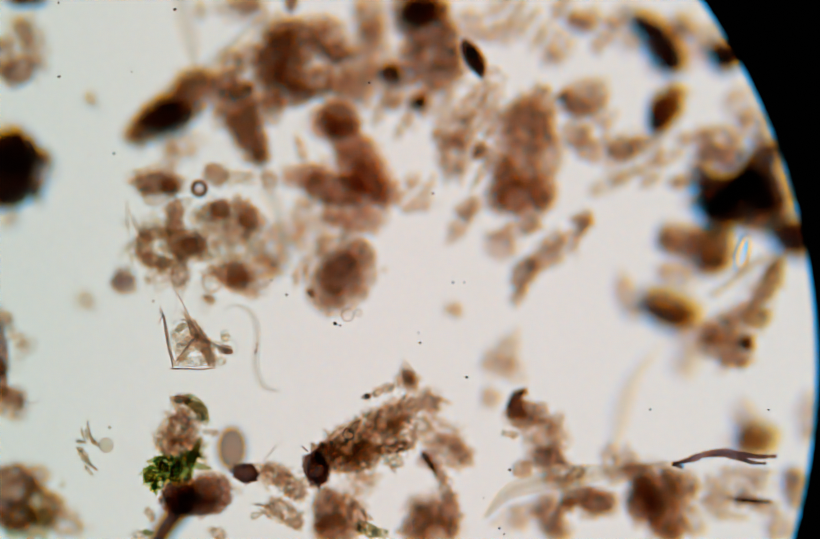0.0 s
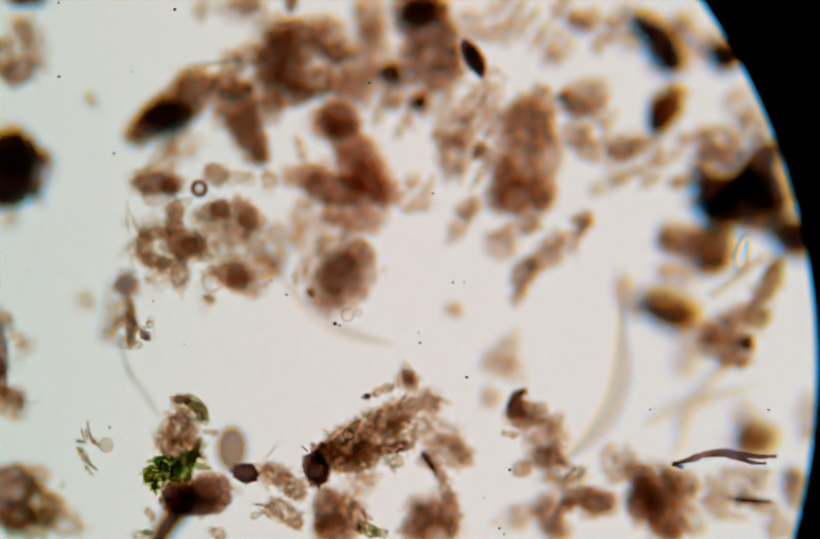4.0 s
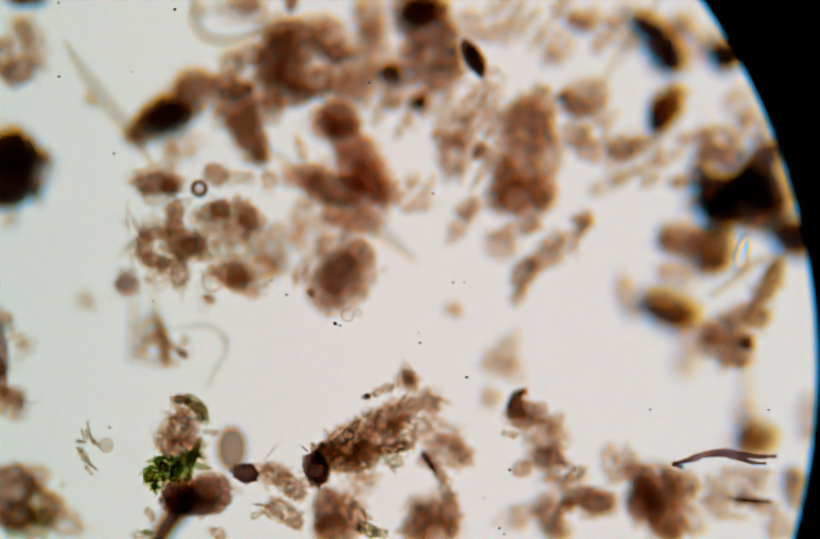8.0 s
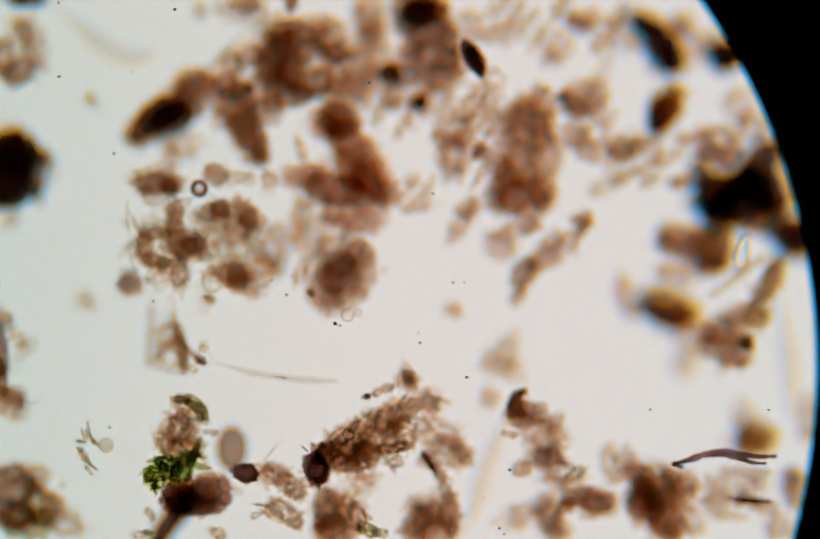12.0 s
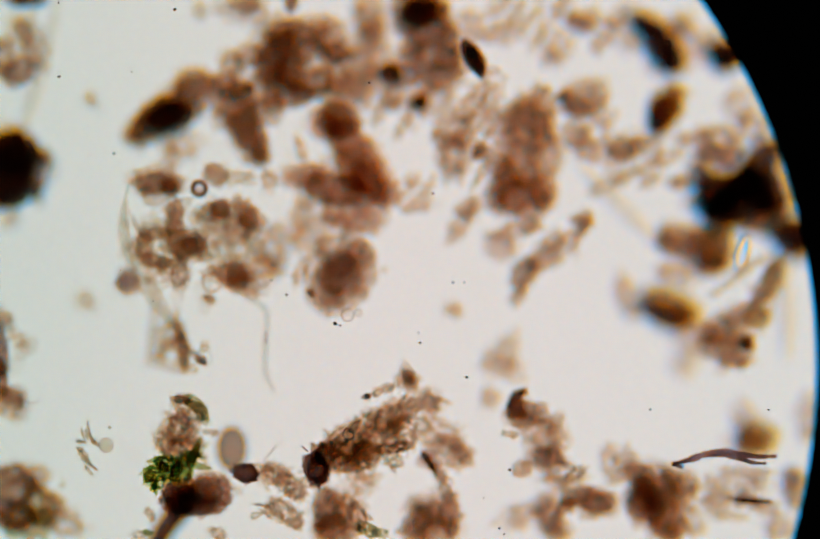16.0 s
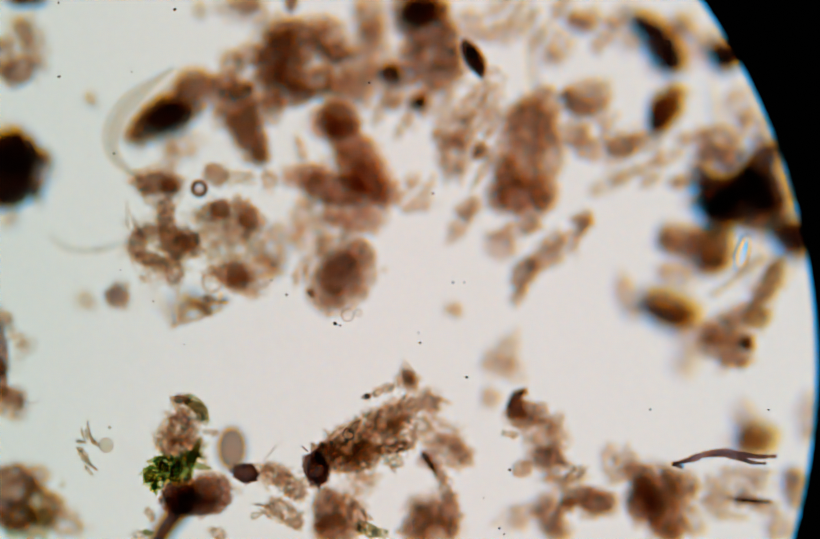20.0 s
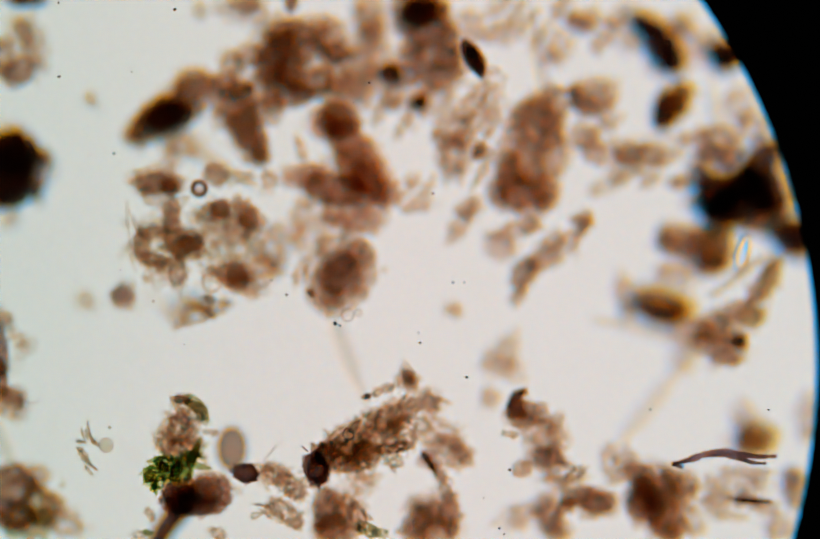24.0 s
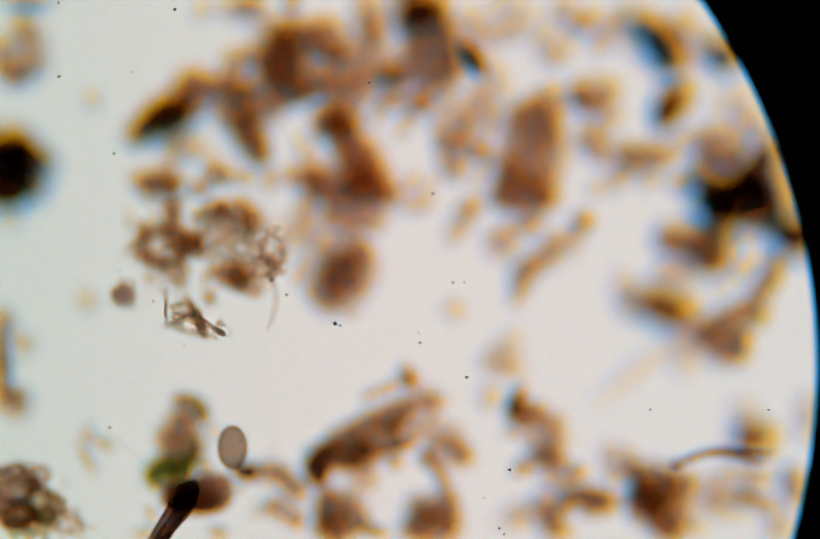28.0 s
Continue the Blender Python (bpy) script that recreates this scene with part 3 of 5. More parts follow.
def alga():
    mid = place(322, 898, -6)
    thing = tagged(empty("green_alga", mid), "olive green leafy algal tuft on brown sediment", "alga")
    for x, y, a, b, g in ((326, 900, 30, 22, -10), (300, 904, 24, 18, -30), (346, 904, 24, 20, 10), (322, 884, 26, 14, 0)):
        lobe = part("cushion", mesh_of("cushion", *lumpy((a, b, 7), 0.5, 4, 2.4)), TONE["g"], thing, Matrix.Translation(place(x, y, -9) - mid) @ turn(g))
        part("leaf_tuft", mesh_of("leaf_tuft", *crumbs((a * 1.15, b * 1.2, 7), 70, 3.0, 0.6, 2.4, 1.2)), FLAKE["g"], lobe, kind="stuff")
    for x, y, a, b, g in ((284, 912, 18, 14, 20), (362, 876, 20, 12, 40), (298, 930, 12, 9, -30), (372, 866, 12, 8, 60)):
        lobe = part("shoot", mesh_of("shoot", *lumpy((a * 0.6, b * 0.6, 4), 0.5, 3, 2.4)), TONE["g"], thing, Matrix.Translation(place(x, y, -7) - mid) @ turn(g))
        part("leaf_tuft", mesh_of("leaf_tuft", *crumbs((a, b, 5), 40, 3.0, 0.6, 2.6, 1.2)), FLAKE["g"], lobe, kind="stuff")
    return thing


alga()
clump(-4, (344, 822, 34, 24, 80, "b"), (346, 826, 44, 36, 80, "p"), (350, 860, 36, 28, 0, "p"), (362, 782, 38, 20, 35, "b"), (344, 764, 20, 9, 5, "d"), (384, 786, 20, 13, 60, "e"), (392, 800, 14, 8, 90, "e"), (372, 772, 26, 14, 40, "e"), (316, 842, 26, 20, 80, "p"), crust=0.9, grain=5, hair=0.4)
clump(56, (40, 958, 70, 56, 20, "p"), (74, 968, 40, 36, 60, "e"), (18, 930, 54, 42, 0, "m"), (50, 1000, 50, 36, 0, "e"), (104, 966, 26, 20, 60, "p"), (124, 1000, 36, 26, 20, "p"), (60, 912, 34, 24, 0, "p"), (30, 985, 40, 30, 0, "v"), crust=0.4, hair=0.2, label="pale tan fibrous sediment clump high in the water")
clump(-21, (0, 668, 60, 14, 85, "v"), (2, 720, 40, 12, 85, "d"), (20, 770, 36, 28, 40, "b"), (30, 755, 22, 18, 0, "r"), (8, 610, 22, 12, 70, "p"))
clump(-20, (40, 652, 22, 12, 50, "p"))
clump(-7, (160, 834, 13, 2.4, 70, "h"), (166, 830, 10, 2, 80, "h"), (176, 838, 14, 2.6, 60, "h"), (182, 846, 9, 3, 30, "h"), (154, 844, 9, 3, 10, "m"), (160, 870, 16, 7, 60, "h"), (166, 880, 13, 3, 50, "h"), (178, 892, 12, 2.4, 40, "m"), (152, 860, 8, 3, 50, "h"), (170, 900, 12, 3, 50, "h"), (170, 822, 16, 2, 80, "m"),
      crust=0.5, grain=3.2, hair=1.0, rough=0.7, label="small faint greyish shred beside a greenish cell")
clump(-18, (1012, 788, 38, 22, 10, "d"), (986, 764, 26, 8, -50, "k"), (990, 790, 24, 12, 0, "d"), (1000, 802, 32, 18, 0, "b"), (1036, 840, 42, 36, 60, "b"), (1060, 832, 34, 26, 80, "p"), (1046, 880, 40, 24, 10, "d"), (998, 896, 18, 17, 0, "b"))
clump(-24, (1046, 986, 32, 28, 80, "d"), (1062, 1010, 30, 24, 0, "b"), (992, 986, 36, 22, -20, "p"), (1066, 945, 26, 22, 90, "p"), (1064, 915, 32, 9, 0, "b"), (1096, 922, 26, 16, -30, "h"))
clump(-21, (1258, 930, 60, 44, 10, "b"), (1232, 960, 46, 36, 90, "d"), (1226, 958, 34, 26, 90, "d"), (1262, 940, 50, 40, 20, "b"), (1272, 985, 50, 36, 40, "d"), (1310, 932, 36, 28, 90, "b"), (1216, 906, 32, 22, 0, "b"), (1276, 1008, 34, 26, 60, "b"),
      (1196, 880, 28, 20, 50, "p"), (1164, 884, 36, 16, 80, "p"))
clump(-20, (1142, 958, 42, 28, 10, "b"), (1140, 960, 34, 22, 10, "d"), (1100, 950, 34, 18, -20, "b"), (1080, 970, 24, 12, -40, "d"))
clump(-24, (1410, 918, 54, 16, 5, "p"), (1440, 958, 44, 9, 6, "d"), (1370, 956, 32, 13, 0, "p"))
clump(-40, (1514, 914, 22, 22, 0, "d"), (1518, 946, 32, 22, 70, "b"))
clump(-44, (1490, 1008, 28, 24, 0, "p"))
clump(-40, (1325, 1000, 26, 20, 80, "p"))
fibre(14, 13, TONE["f"], (1284, 890), (1300, 884), (1322, 878), (1350, 868), (1384, 863), (1420, 868), (1452, 872), (1486, 872), label="bent dark purplish fibre lying in the water", n=32, taper=0.3)
fibre(12, 10, TONE["f"], (1352, 872), (1384, 870), (1414, 876), (1440, 884), (1466, 886), label="short dark fibre in the water", taper=0.25)
fibre(14, 9, TONE["f"], (1286, 884), (1296, 890), (1306, 894), label="stubby dark end of a torn fibre", taper=0.6, n=8)
fibre(-22, 9, TONE["f"], (1392, 950), (1420, 956), (1446, 958), (1476, 958), label="short dark fibre among pale shreds", taper=0.3, n=14)


# ---- small flocs, needles and faint shreds ----
clump(-3, (265, 1022, 14, 8, 0, "p"), (282, 1018, 10, 6, 30, "g"), grain=3.5, hair=0.8)
clump(-3, (416, 1020, 20, 12, 20, "p"), grain=3.5, hair=0.8)
clump(-3, (490, 984, 14, 6, -20, "h"), grain=3, hair=1.0)
clump(-3, (288, 984, 14, 8, 60, "p"), grain=3.5, hair=0.8)
clump(-4, (756, 884, 17, 12, -20, "h"), (752, 896, 8, 5, 60, "p"), grain=3, hair=1.0)
clump(-4, (405, 826, 16, 6, 10, "p"), grain=3, hair=1.0)
clump(-6, (1100, 906, 22, 12, -30, "h"), (1086, 890, 16, 6, 20, "p"), grain=3.5, hair=1.2)
clump(-6, (976, 830, 16, 7, 10, "h"), grain=3, hair=1.2)
clump(-14, (848, 766, 14, 5, 20, "h"), grain=3, hair=1.0)
clump(-40, (165, 574, 16, 12, 60, "h"))
clump(-40, (176, 190, 16, 10, 60, "h"))
clump(-42, (382, 22, 16, 12, 80, "h"))
clump(-34, (1270, 302, 30, 13, -20, "p"), (1236, 322, 24, 10, -30, "h"))
clump(-34, (1196, 336, 30, 11, -35, "h"), (1240, 345, 24, 10, -35, "h"))
clump(-36, (1150, 78, 26, 16, -50, "p"), (1182, 30, 26, 14, -50, "p"))
clump(-36, (1030, 70, 30, 10, -60, "h"), (985, 30, 34, 10, -60, "h"), (1070, 15, 28, 10, -60, "p"))
clump(-36, (1330, 330, 26, 16, 60, "p"))
clump(-36, (1430, 510, 36, 8, -30, "h"), (1395, 540, 40, 7, -35, "h"))
clump(-30, (1390, 985, 34, 9, 5, "h"), (1350, 930, 28, 10, 0, "h"), (1460, 975, 34, 6, 8, "p"))
clump(-30, (1410, 940, 50, 6, 4, "p"), (1430, 900, 48, 7, 4, "p"))
clump(-26, (820, 355, 24, 8, -60, "h"), (790, 350, 20, 8, -50, "p"))
clump(-26, (770, 240, 30, 10, -60, "h"), (725, 215, 24, 10, -70, "h"))
clump(-26, (940, 240, 36, 9, -60, "p"), (920, 330, 34, 8, -60, "h"))
fibre(-2, 1.8, TONE["v"], (503, 882), (515, 866), (528, 850), name="needle", category="needle", label="fine clear needle beside a sediment clump", n=8)
fibre(-2, 1.6, TONE["v"], (512, 872), (526, 858), (540, 842), name="needle", category="needle", label="fine clear needle beside a sediment clump", n=8)
fibre(-2, 4, TONE["k"], (577, 852), (583, 858), (590, 864), name="thorn", category="debris", label="short dark thorn on a sediment clump", n=8)
fibre(-2, 2.2, TONE["v"], (50, 768), (66, 770), (78, 762), name="filament", category="filament", label="thin curled filament at a clump's rim", n=10)
fibre(8, 9, TONE["b"], (243, 384), (243, 420), (246, 456), (252, 500), (262, 520), name="filament", category="filament", label="curved brown filament along a sediment clump", n=18)
fibre(10, 5, TONE["d"], (246, 400), (256, 428), (268, 448), (284, 462), name="filament", category="filament", label="brown filament along a sediment clump", n=14)
fibre(10, 5, TONE["v"], (254, 410), (266, 436), (276, 456), name="filament", category="filament", label="brown filament along a sediment clump", n=12)
fibre(86, 1.6, TONE["v"], (222, 842), (246, 864), (274, 886), name="needle", category="needle", label="fine straight clear needle in the water", n=8)


def shard():
    thing = tagged(empty("crystal_shard", place(1418, 484, -34)), "clear angular crystal shard beside brown sediment", "crystal")
    part("crystal", mesh_of("crystal", *lumpy((32, 15, 10), 0.35, 2, 1.1)), CLEAR_SHARD, thing, turn(105))
    part("rim", tube_mesh([(-4, 34, 6), (8, 20, 8), (12, 0, 9), (8, -22, 8), (-2, -34, 6)], [4, 5, 5, 5, 3]), TONE["d"], thing, label="thin brown rim")
    return thing


shard()


# ---- round cells and bubbles caught in the sediment ----
def cell(x, y, z, r, tone, wall=4.0, inside="h", corners=0):
    thing = tagged(empty("round_cell", place(x, y, z)), NAME[tone] + (" square" if corners else " round") + " cell with a visible wall, caught in sediment", "cell", group="cells in the sediment")
    count = corners or 24
    line = [(math.cos(2 * math.pi * k / count + 0.7) * r * rng.uniform(0.95, 1.05), math.sin(2 * math.pi * k / count + 0.7) * r, 0) for k in range(count)]
    part("wall", tube_mesh(line + line[:1], [wall] * (count + 1), ring=8, caps=False), TONE[tone], thing)
    v, f = BALL[3]
    part("content", mesh_of("content", v * np.array((r, r, r * 0.4)) * U, f), TONE[inside], thing)
    return thing


clump(66, (520, 478, 40, 28, 80, "p"), (506, 510, 34, 24, 0, "p"), crust=0.4)
clump(44, (476, 548, 26, 18, 60, "p"))
cell(381, 360, -22, 13, "f", 9.0, "v")
cell(421, 399, 30, 15, "d", 7.0, "v")
cell(398, 408, 26, 15, "v", 3.0)
cell(405, 540, 18, 18, "v", 5.0)
cell(665, 602, -7, 12, "v", 2.6)
cell(685, 598, -5, 7, "v", 2.0)
cell(666, 830, 6, 12, "f", 3.6, "h", 5)
cell(410, 334, 30, 19, "v", 4.0, "p")
cell(1040, 376, -20, 9, "d", 5.0, "v")
cell(803, 196, -34, 8, "k", 5.0, "v")
cell(203, 851, -9, 13, "v", 4.0, "e")
cell(202, 852, -9, 8, "e", 4.0, "e")


# ---- things that lie higher in the water ----
def spore():
    thing = tagged(empty("spore", place(443, 857, 54)), "pale greyish tan oval spore with a thin wall", "spore")
    wall = []
    for i in range(28):
        a = 2 * math.pi * i / 28
        wall.append((math.cos(a) * 26, math.sin(a) * 40, 0))
    part("wall", tube_mesh(wall + wall[:1], [4] * 29, caps=False), TONE["n"], thing, label="thin wall")
    v, f = BALL[3]
    part("content", mesh_of("content", v * np.array((29, 43, 10)) * U, f), TONE["o"], thing, label="pale greyish tan content")
    part("pedicel", tube_mesh([(-6, -40, -4), (-16, -52, -30), (-30, -66, -45), (-38, -74, -76)], [5, 4, 4, 5]), TONE["h"], thing, label="thin clear foot thread")
    return thing


spore()


def spike():
    mid = place(330, 985, 66)
    thing = tagged(empty("charred_stalk", mid), "blackish brown tapering plant stalk in the water", "plant stalk")
    pts = smooth([(376, 922), (356, 945), (338, 978), (310, 1018), (280, 1070)], 18)
    w = [18, 24, 32, 40, 44, 44, 46, 48, 50, 46, 42, 40, 38, 38, 36, 36, 34, 34]
    part("stalk", tube_mesh([(place(x, y, 66) - mid) / U for x, y in pts], w, flat=0.35), TONE["c"], thing)
    for k, (dx, z) in enumerate(((-10, 4), (2, 6), (11, 3))):
        p2 = smooth([(366 + dx, 936), (344 + dx, 978), (314 + dx, 1020), (290 + dx, 1060)], 12)
        part("rib", tube_mesh([(place(x, y, 66 + z) - mid) / U for x, y in p2], [9] * 12), TONE["c"], thing)
    p3 = [(290, 1056, 66), (270, 1100, 55), (262, 1140, 10), (260, 1160, -60), (258, 1170, -168)]
    part("root", tube_mesh([(place(*p) - mid) / U for p in p3], [34, 30, 26, 22, 18]), TONE["c"], thing)
    return thing


spike()
leaf = fibre(80, 30, TONE["d"], (546, 478), (536, 484), (524, 505), (514, 535), name="leaf_fragment", category="plant fragment", label="small olive brown leaf-like fragment in the water", n=12)
part("thread", tube_mesh([(place(*p) - leaf.matrix_basis.translation) / U for p in ((514, 534, 78), (508, 540, 40), (500, 544, 0), (492, 546, -36))], [3, 3, 3, 3]), TONE["h"], leaf,
     label="thin clear thread")


# ---- dust on the eyepiece, in focus at all times ----
specks = []
for x, y, s in ((218, 293, 4), (548, 563, 3.4), (518, 536, 2.6), (641, 618, 5), (650, 622, 3), (803, 655, 3.4), (801, 636, 2.2), (828, 370, 4), (866, 540, 2.8), (888, 540, 2.4),
                (893, 721, 4), (975, 898, 4.2), (113, 146, 4), (706, 158, 4), (252, 137, 2.6), (334, 18, 4.4), (352, 658, 2.4), (293, 575, 2.6), (230, 516, 2.2), (1243, 783, 3),
                (1470, 783, 3), (955, 1010, 3.6), (964, 1021, 3), (925, 952, 2.4), (462, 505, 2.4), (210, 817, 3), (676, 196, 2.4), (460, 842, 2.4), (365, 957, 2.2), (112, 5, 3)):
    mesh = mesh_of("dust_speck", *lumpy((s * 0.62, s * rng.uniform(0.4, 0.6), s * 0.25), 0.6, 2, 1.2))
    ob = part("dust_speck", mesh, SOOT, None, Matrix.Translation(place(x, y, 4)))
    specks.append(tagged(ob, "tiny black speck of dust on the eyepiece", "dust", group="dust on the eyepiece"))



# ---- a torn membrane that a worm drags about ----
def membrane():
    mid = place(370, 650, 0)
    thing = tagged(empty("torn_membrane", mid), "torn clear membrane with brown strands, drifting in the water", "plant fragment")

    def strand(name, width, tone, *ctrl, z=0.0, n=14, label=""):
        pts = smooth(ctrl, n)
        w = [width * rng.uniform(0.7, 1.25) for _ in pts]
        part(name, tube_mesh([(place(x, y, z + 2 * math.sin(i)) - mid) / U for i, (x, y) in enumerate(pts)], w, ring=8), TONE[tone], thing, label=label)

    bm = bmesh.new()
    grid = {}
    for i in range(13):
        for j in range(13):
            u, v = i / 12, j / 12
            top, low = (309 + 44 * u, 586 + 6 * u), (329 + 84 * u, 704 - 2 * u)
            x, y = top[0] + (low[0] - top[0]) * v, top[1] + (low[1] - top[1]) * v
            p = place(x, y, 0) - mid
            p.z = (3.5 * noise.noise(Vector((x, y, 3)) / 14) + 2 * noise.noise(Vector((x, y, 9)) / 5)) * U
            grid[i, j] = bm.verts.new(p)
    for i in range(12):
        for j in range(12):
            bm.faces.new((grid[i, j], grid[i + 1, j], grid[i + 1, j + 1], grid[i, j + 1]))
    bmesh.ops.solidify(bm, geom=bm.faces[:], thickness=1.2 * U)
    part("sheet", bm, FILM, thing, label="thin clear wrinkled sheet")
    for k in range(7):
        j = rng.normal(0, 2.2, 10)
        strand("edge", rng.uniform(1.8, 4.2), "vvmbvbv"[k], (305 + j[0], 584 + 6 * k), (312 + j[1], 604), (318 + j[2], 632), (325 + j[3], 668), (332 + j[4], 704 - 3 * k), n=20)
    strand("edge", 3.4, "v", (324, 704), (350, 706), (372, 705), (412, 704), n=20)
    strand("edge", 2.4, "n", (328, 705), (356, 704), (384, 707), (404, 703), n=20)
    strand("edge", 2.2, "m", (334, 699), (370, 700), (404, 698))
    strand("edge", 3, "b", (336, 556), (338, 580), (334, 600))
    strand("edge", 3, "b", (337, 562), (346, 574), (354, 590))
    strand("edge", 2.4, "v", (339, 560), (349, 578), (356, 592))
    for k in range(16):
        j, w = rng.normal(0, 4.6, 8), rng.uniform(-1.6, 1.6)
        strand("strand", rng.uniform(2.4, 6.0), "bphbpbmph"[k % 9], (351 + j[0], 584 + 14 * abs(j[1]) / 3), (366 + 5 * w + j[2], 618), (386 + 8 * w + j[3], 654), (408 + 6 * w + j[4], 702 - 3 * abs(j[5])), n=22)
    for k in range(6):
        j = rng.normal(0, 3.0, 8)
        strand("strand", rng.uniform(2.0, 4.5), "bpvpdm"[k], (334 + j[0], 698 + j[1]), (354 + j[2], 674 + j[3]), (372 + j[4], 648 + j[5]), n=14)
    for k in range(6):
        j = rng.normal(0, 2.4, 8)
        strand("strand", rng.uniform(3.0, 6.0), "bpbvbb"[k], (384 + j[0], 644 + j[1]), (410 + j[2], 661 + j[3]), (438 + j[4], 671 + j[5]), n=14)
    for k in range(12):
        x, y, d = rng.uniform(322, 400), rng.uniform(610, 700), rng.uniform(0, 6.28)
        strand("strand", rng.uniform(1.4, 2.6), "mbpv"[k % 4], (x, y), (x + 7 * math.cos(d), y + 7 * math.sin(d)), (x + 12 * math.cos(d + 0.6), y + 12 * math.sin(d + 0.6)), n=8)
    for x, y, a, b, g, tone, crust in ((388, 644, 18, 9, 60, "b", 8), (384, 646, 38, 13, 62, "p", 12), (380, 652, 30, 16, 50, "p", 10), (400, 682, 24, 10, 66, "p", 10), (372, 628, 20, 9, 62, "p", 12), (394, 668, 22, 11, 66, "p", 14), (366, 660, 22, 12, 20, "p", 14), (406, 690, 14, 9, 60, "p", 10), (346, 676, 14, 10, 60, "p", 10), (394, 654, 10, 6, 50, "p", 4), (418, 662, 20, 9, 20, "p", 8), (430, 668, 14, 8, 10, "v", 6), (436, 671, 9, 5, 10, "n", 2), (430, 642, 9, 11, 0, "p", 8), (362, 650, 22, 14, -20, "p", 6), (352, 646, 24, 30, 0, "h", 10), (398, 676, 10, 24, -25, "p", 6),
                                       (366, 648, 14, 9, -20, "r", 4), (380, 640, 26, 9, 58, "p", 6), (348, 624, 9, 7, 0, "h", 8), (340, 640, 10, 12, 0, "h", 8), (376, 690, 22, 9, 0, "h", 8), (352, 690, 14, 8, 0, "h", 6), (360, 612, 16, 5, 65, "p", 3), (424, 690, 10, 8, 0, "h", 4)):
        m = Matrix.Translation(place(x, y, 2) - mid) @ turn(g)
        lobe = part("lump", mesh_of("lump", *lumpy((a, b, 4), 0.5, 3, 2)), TONE[tone], thing, m)
        part("grain_crust", mesh_of("grain_crust", *crumbs((a * 1.15, b * 1.2, 4), crust * 3, 3.2)), FLAKE["p"], lobe, kind="stuff")
    ring = [(math.cos(k * math.pi / 10) * 15, math.sin(k * math.pi / 10) * 15, 0) for k in range(21)]
    part("bubble", tube_mesh(ring, [3.4] * 21, ring=8, caps=False), CLEAR_SHARD, thing, Matrix.Translation(place(439, 664, 0) - mid), "clear round bubble")
    return thing


rag = membrane()


# ---- roundworms: each is a row of short rigid rings that bend against one another ----
def worm(width, length, n, label, material):
    thing = tagged(empty("roundworm", place(784, 515, 40)), label, "worm")
    step = length / n
    for i in range(n):
        def girth(s):
            return width * (min(1.0, 0.16 + 2.6 * s, 0.08 + 2.2 * (1 - s)) if width > 20 else min(1.0, 0.3 + 3.5 * s, 0.2 + 3.0 * (1 - s)))
        pts = [(step * (k / 4 - 0.5) * 1.03, 0, 0) for k in range(5)]
        wide = [girth((i + 0.5 + p[0] / step) / n) if 0 < (i + 0.5 + p[0] / step) / n < 1 else width * 0.08 for p in pts]
        name = "head" if i == 0 else "tail" if i == n - 1 else "body_ring"
        seg = part(name, tube_mesh(pts, wide, ring=16, caps=i in (0, n - 1)), material, thing)
        if 1 < i < n - 3:
            part("gut", tube_mesh([(x * 1.0, 0, 0) for x, _, _ in pts], [w * rng.uniform(0.3, 0.42) for w in wide], ring=8, caps=False), TONE["h"], seg, label="faint darker gut")
        if width < 20 and i in (15, 16, 17):
            part("pharynx", mesh_of("pharynx", *crumbs((step * 0.5, 3, 2), 9, 1.6)), TONE["v"], seg, label="dark granules")
    thing["rings"], thing["step"] = n, step
    return thing


def crawl(thing, rows, side=1):
    """Keys a worm by rows of seconds, height (depth where side is -1) and the line x, y, x, y ... along which it lies, head first."""
    n, step = thing["rings"], thing["step"]
    base = thing.matrix_basis.translation
    tracks = [[] for _ in range(n)]
    for t, z, *xy in rows:
        line = smooth([(xy[k], xy[k + 1]) for k in range(0, len(xy), 2)], 120)
        run = np.concatenate(([0], np.cumsum(np.linalg.norm(np.diff(line, axis=0), axis=1))))
        end = (line[-1] - line[-6]) / np.linalg.norm(line[-1] - line[-6])

        def spot(s):
            if s > run[-1]:
                return line[-1] + end * (s - run[-1])
            return np.array((np.interp(s, run, line[:, 0]), np.interp(s, run, line[:, 1])))
        for i in range(n):
            p, q = place(*spot(i * step), z * side), place(*spot((i + 1) * step), z * side)
            d = q - p
            m = Matrix.Translation((p + q) / 2 - base) @ Matrix.Rotation(math.atan2(d.y, d.x), 4, "Z")
            tracks[i].append((t, m))
    for ob, track in zip([o for o in thing.children if o.name.split(".")[0] in ("head", "tail", "body_ring")], tracks):
        rows, last = [], None
        for t, m in track:
            if last is not None:
                t0, m0 = last
                a = m0.to_quaternion().rotation_difference(m.to_quaternion()).angle
                a = min(a, 2 * math.pi - a)
                for k in range(1, int(a / 1.3) + 1):
                    f = k / (int(a / 1.3) + 1)
                    turned = m0.to_quaternion().slerp(m.to_quaternion(), f)
                    rows.append((t0 + (t - t0) * f, Matrix.LocRotScale(m0.translation.lerp(m.translation, f), turned, None)))
            rows.append((t, m))
            last = (t, m)
        walk(ob, rows)


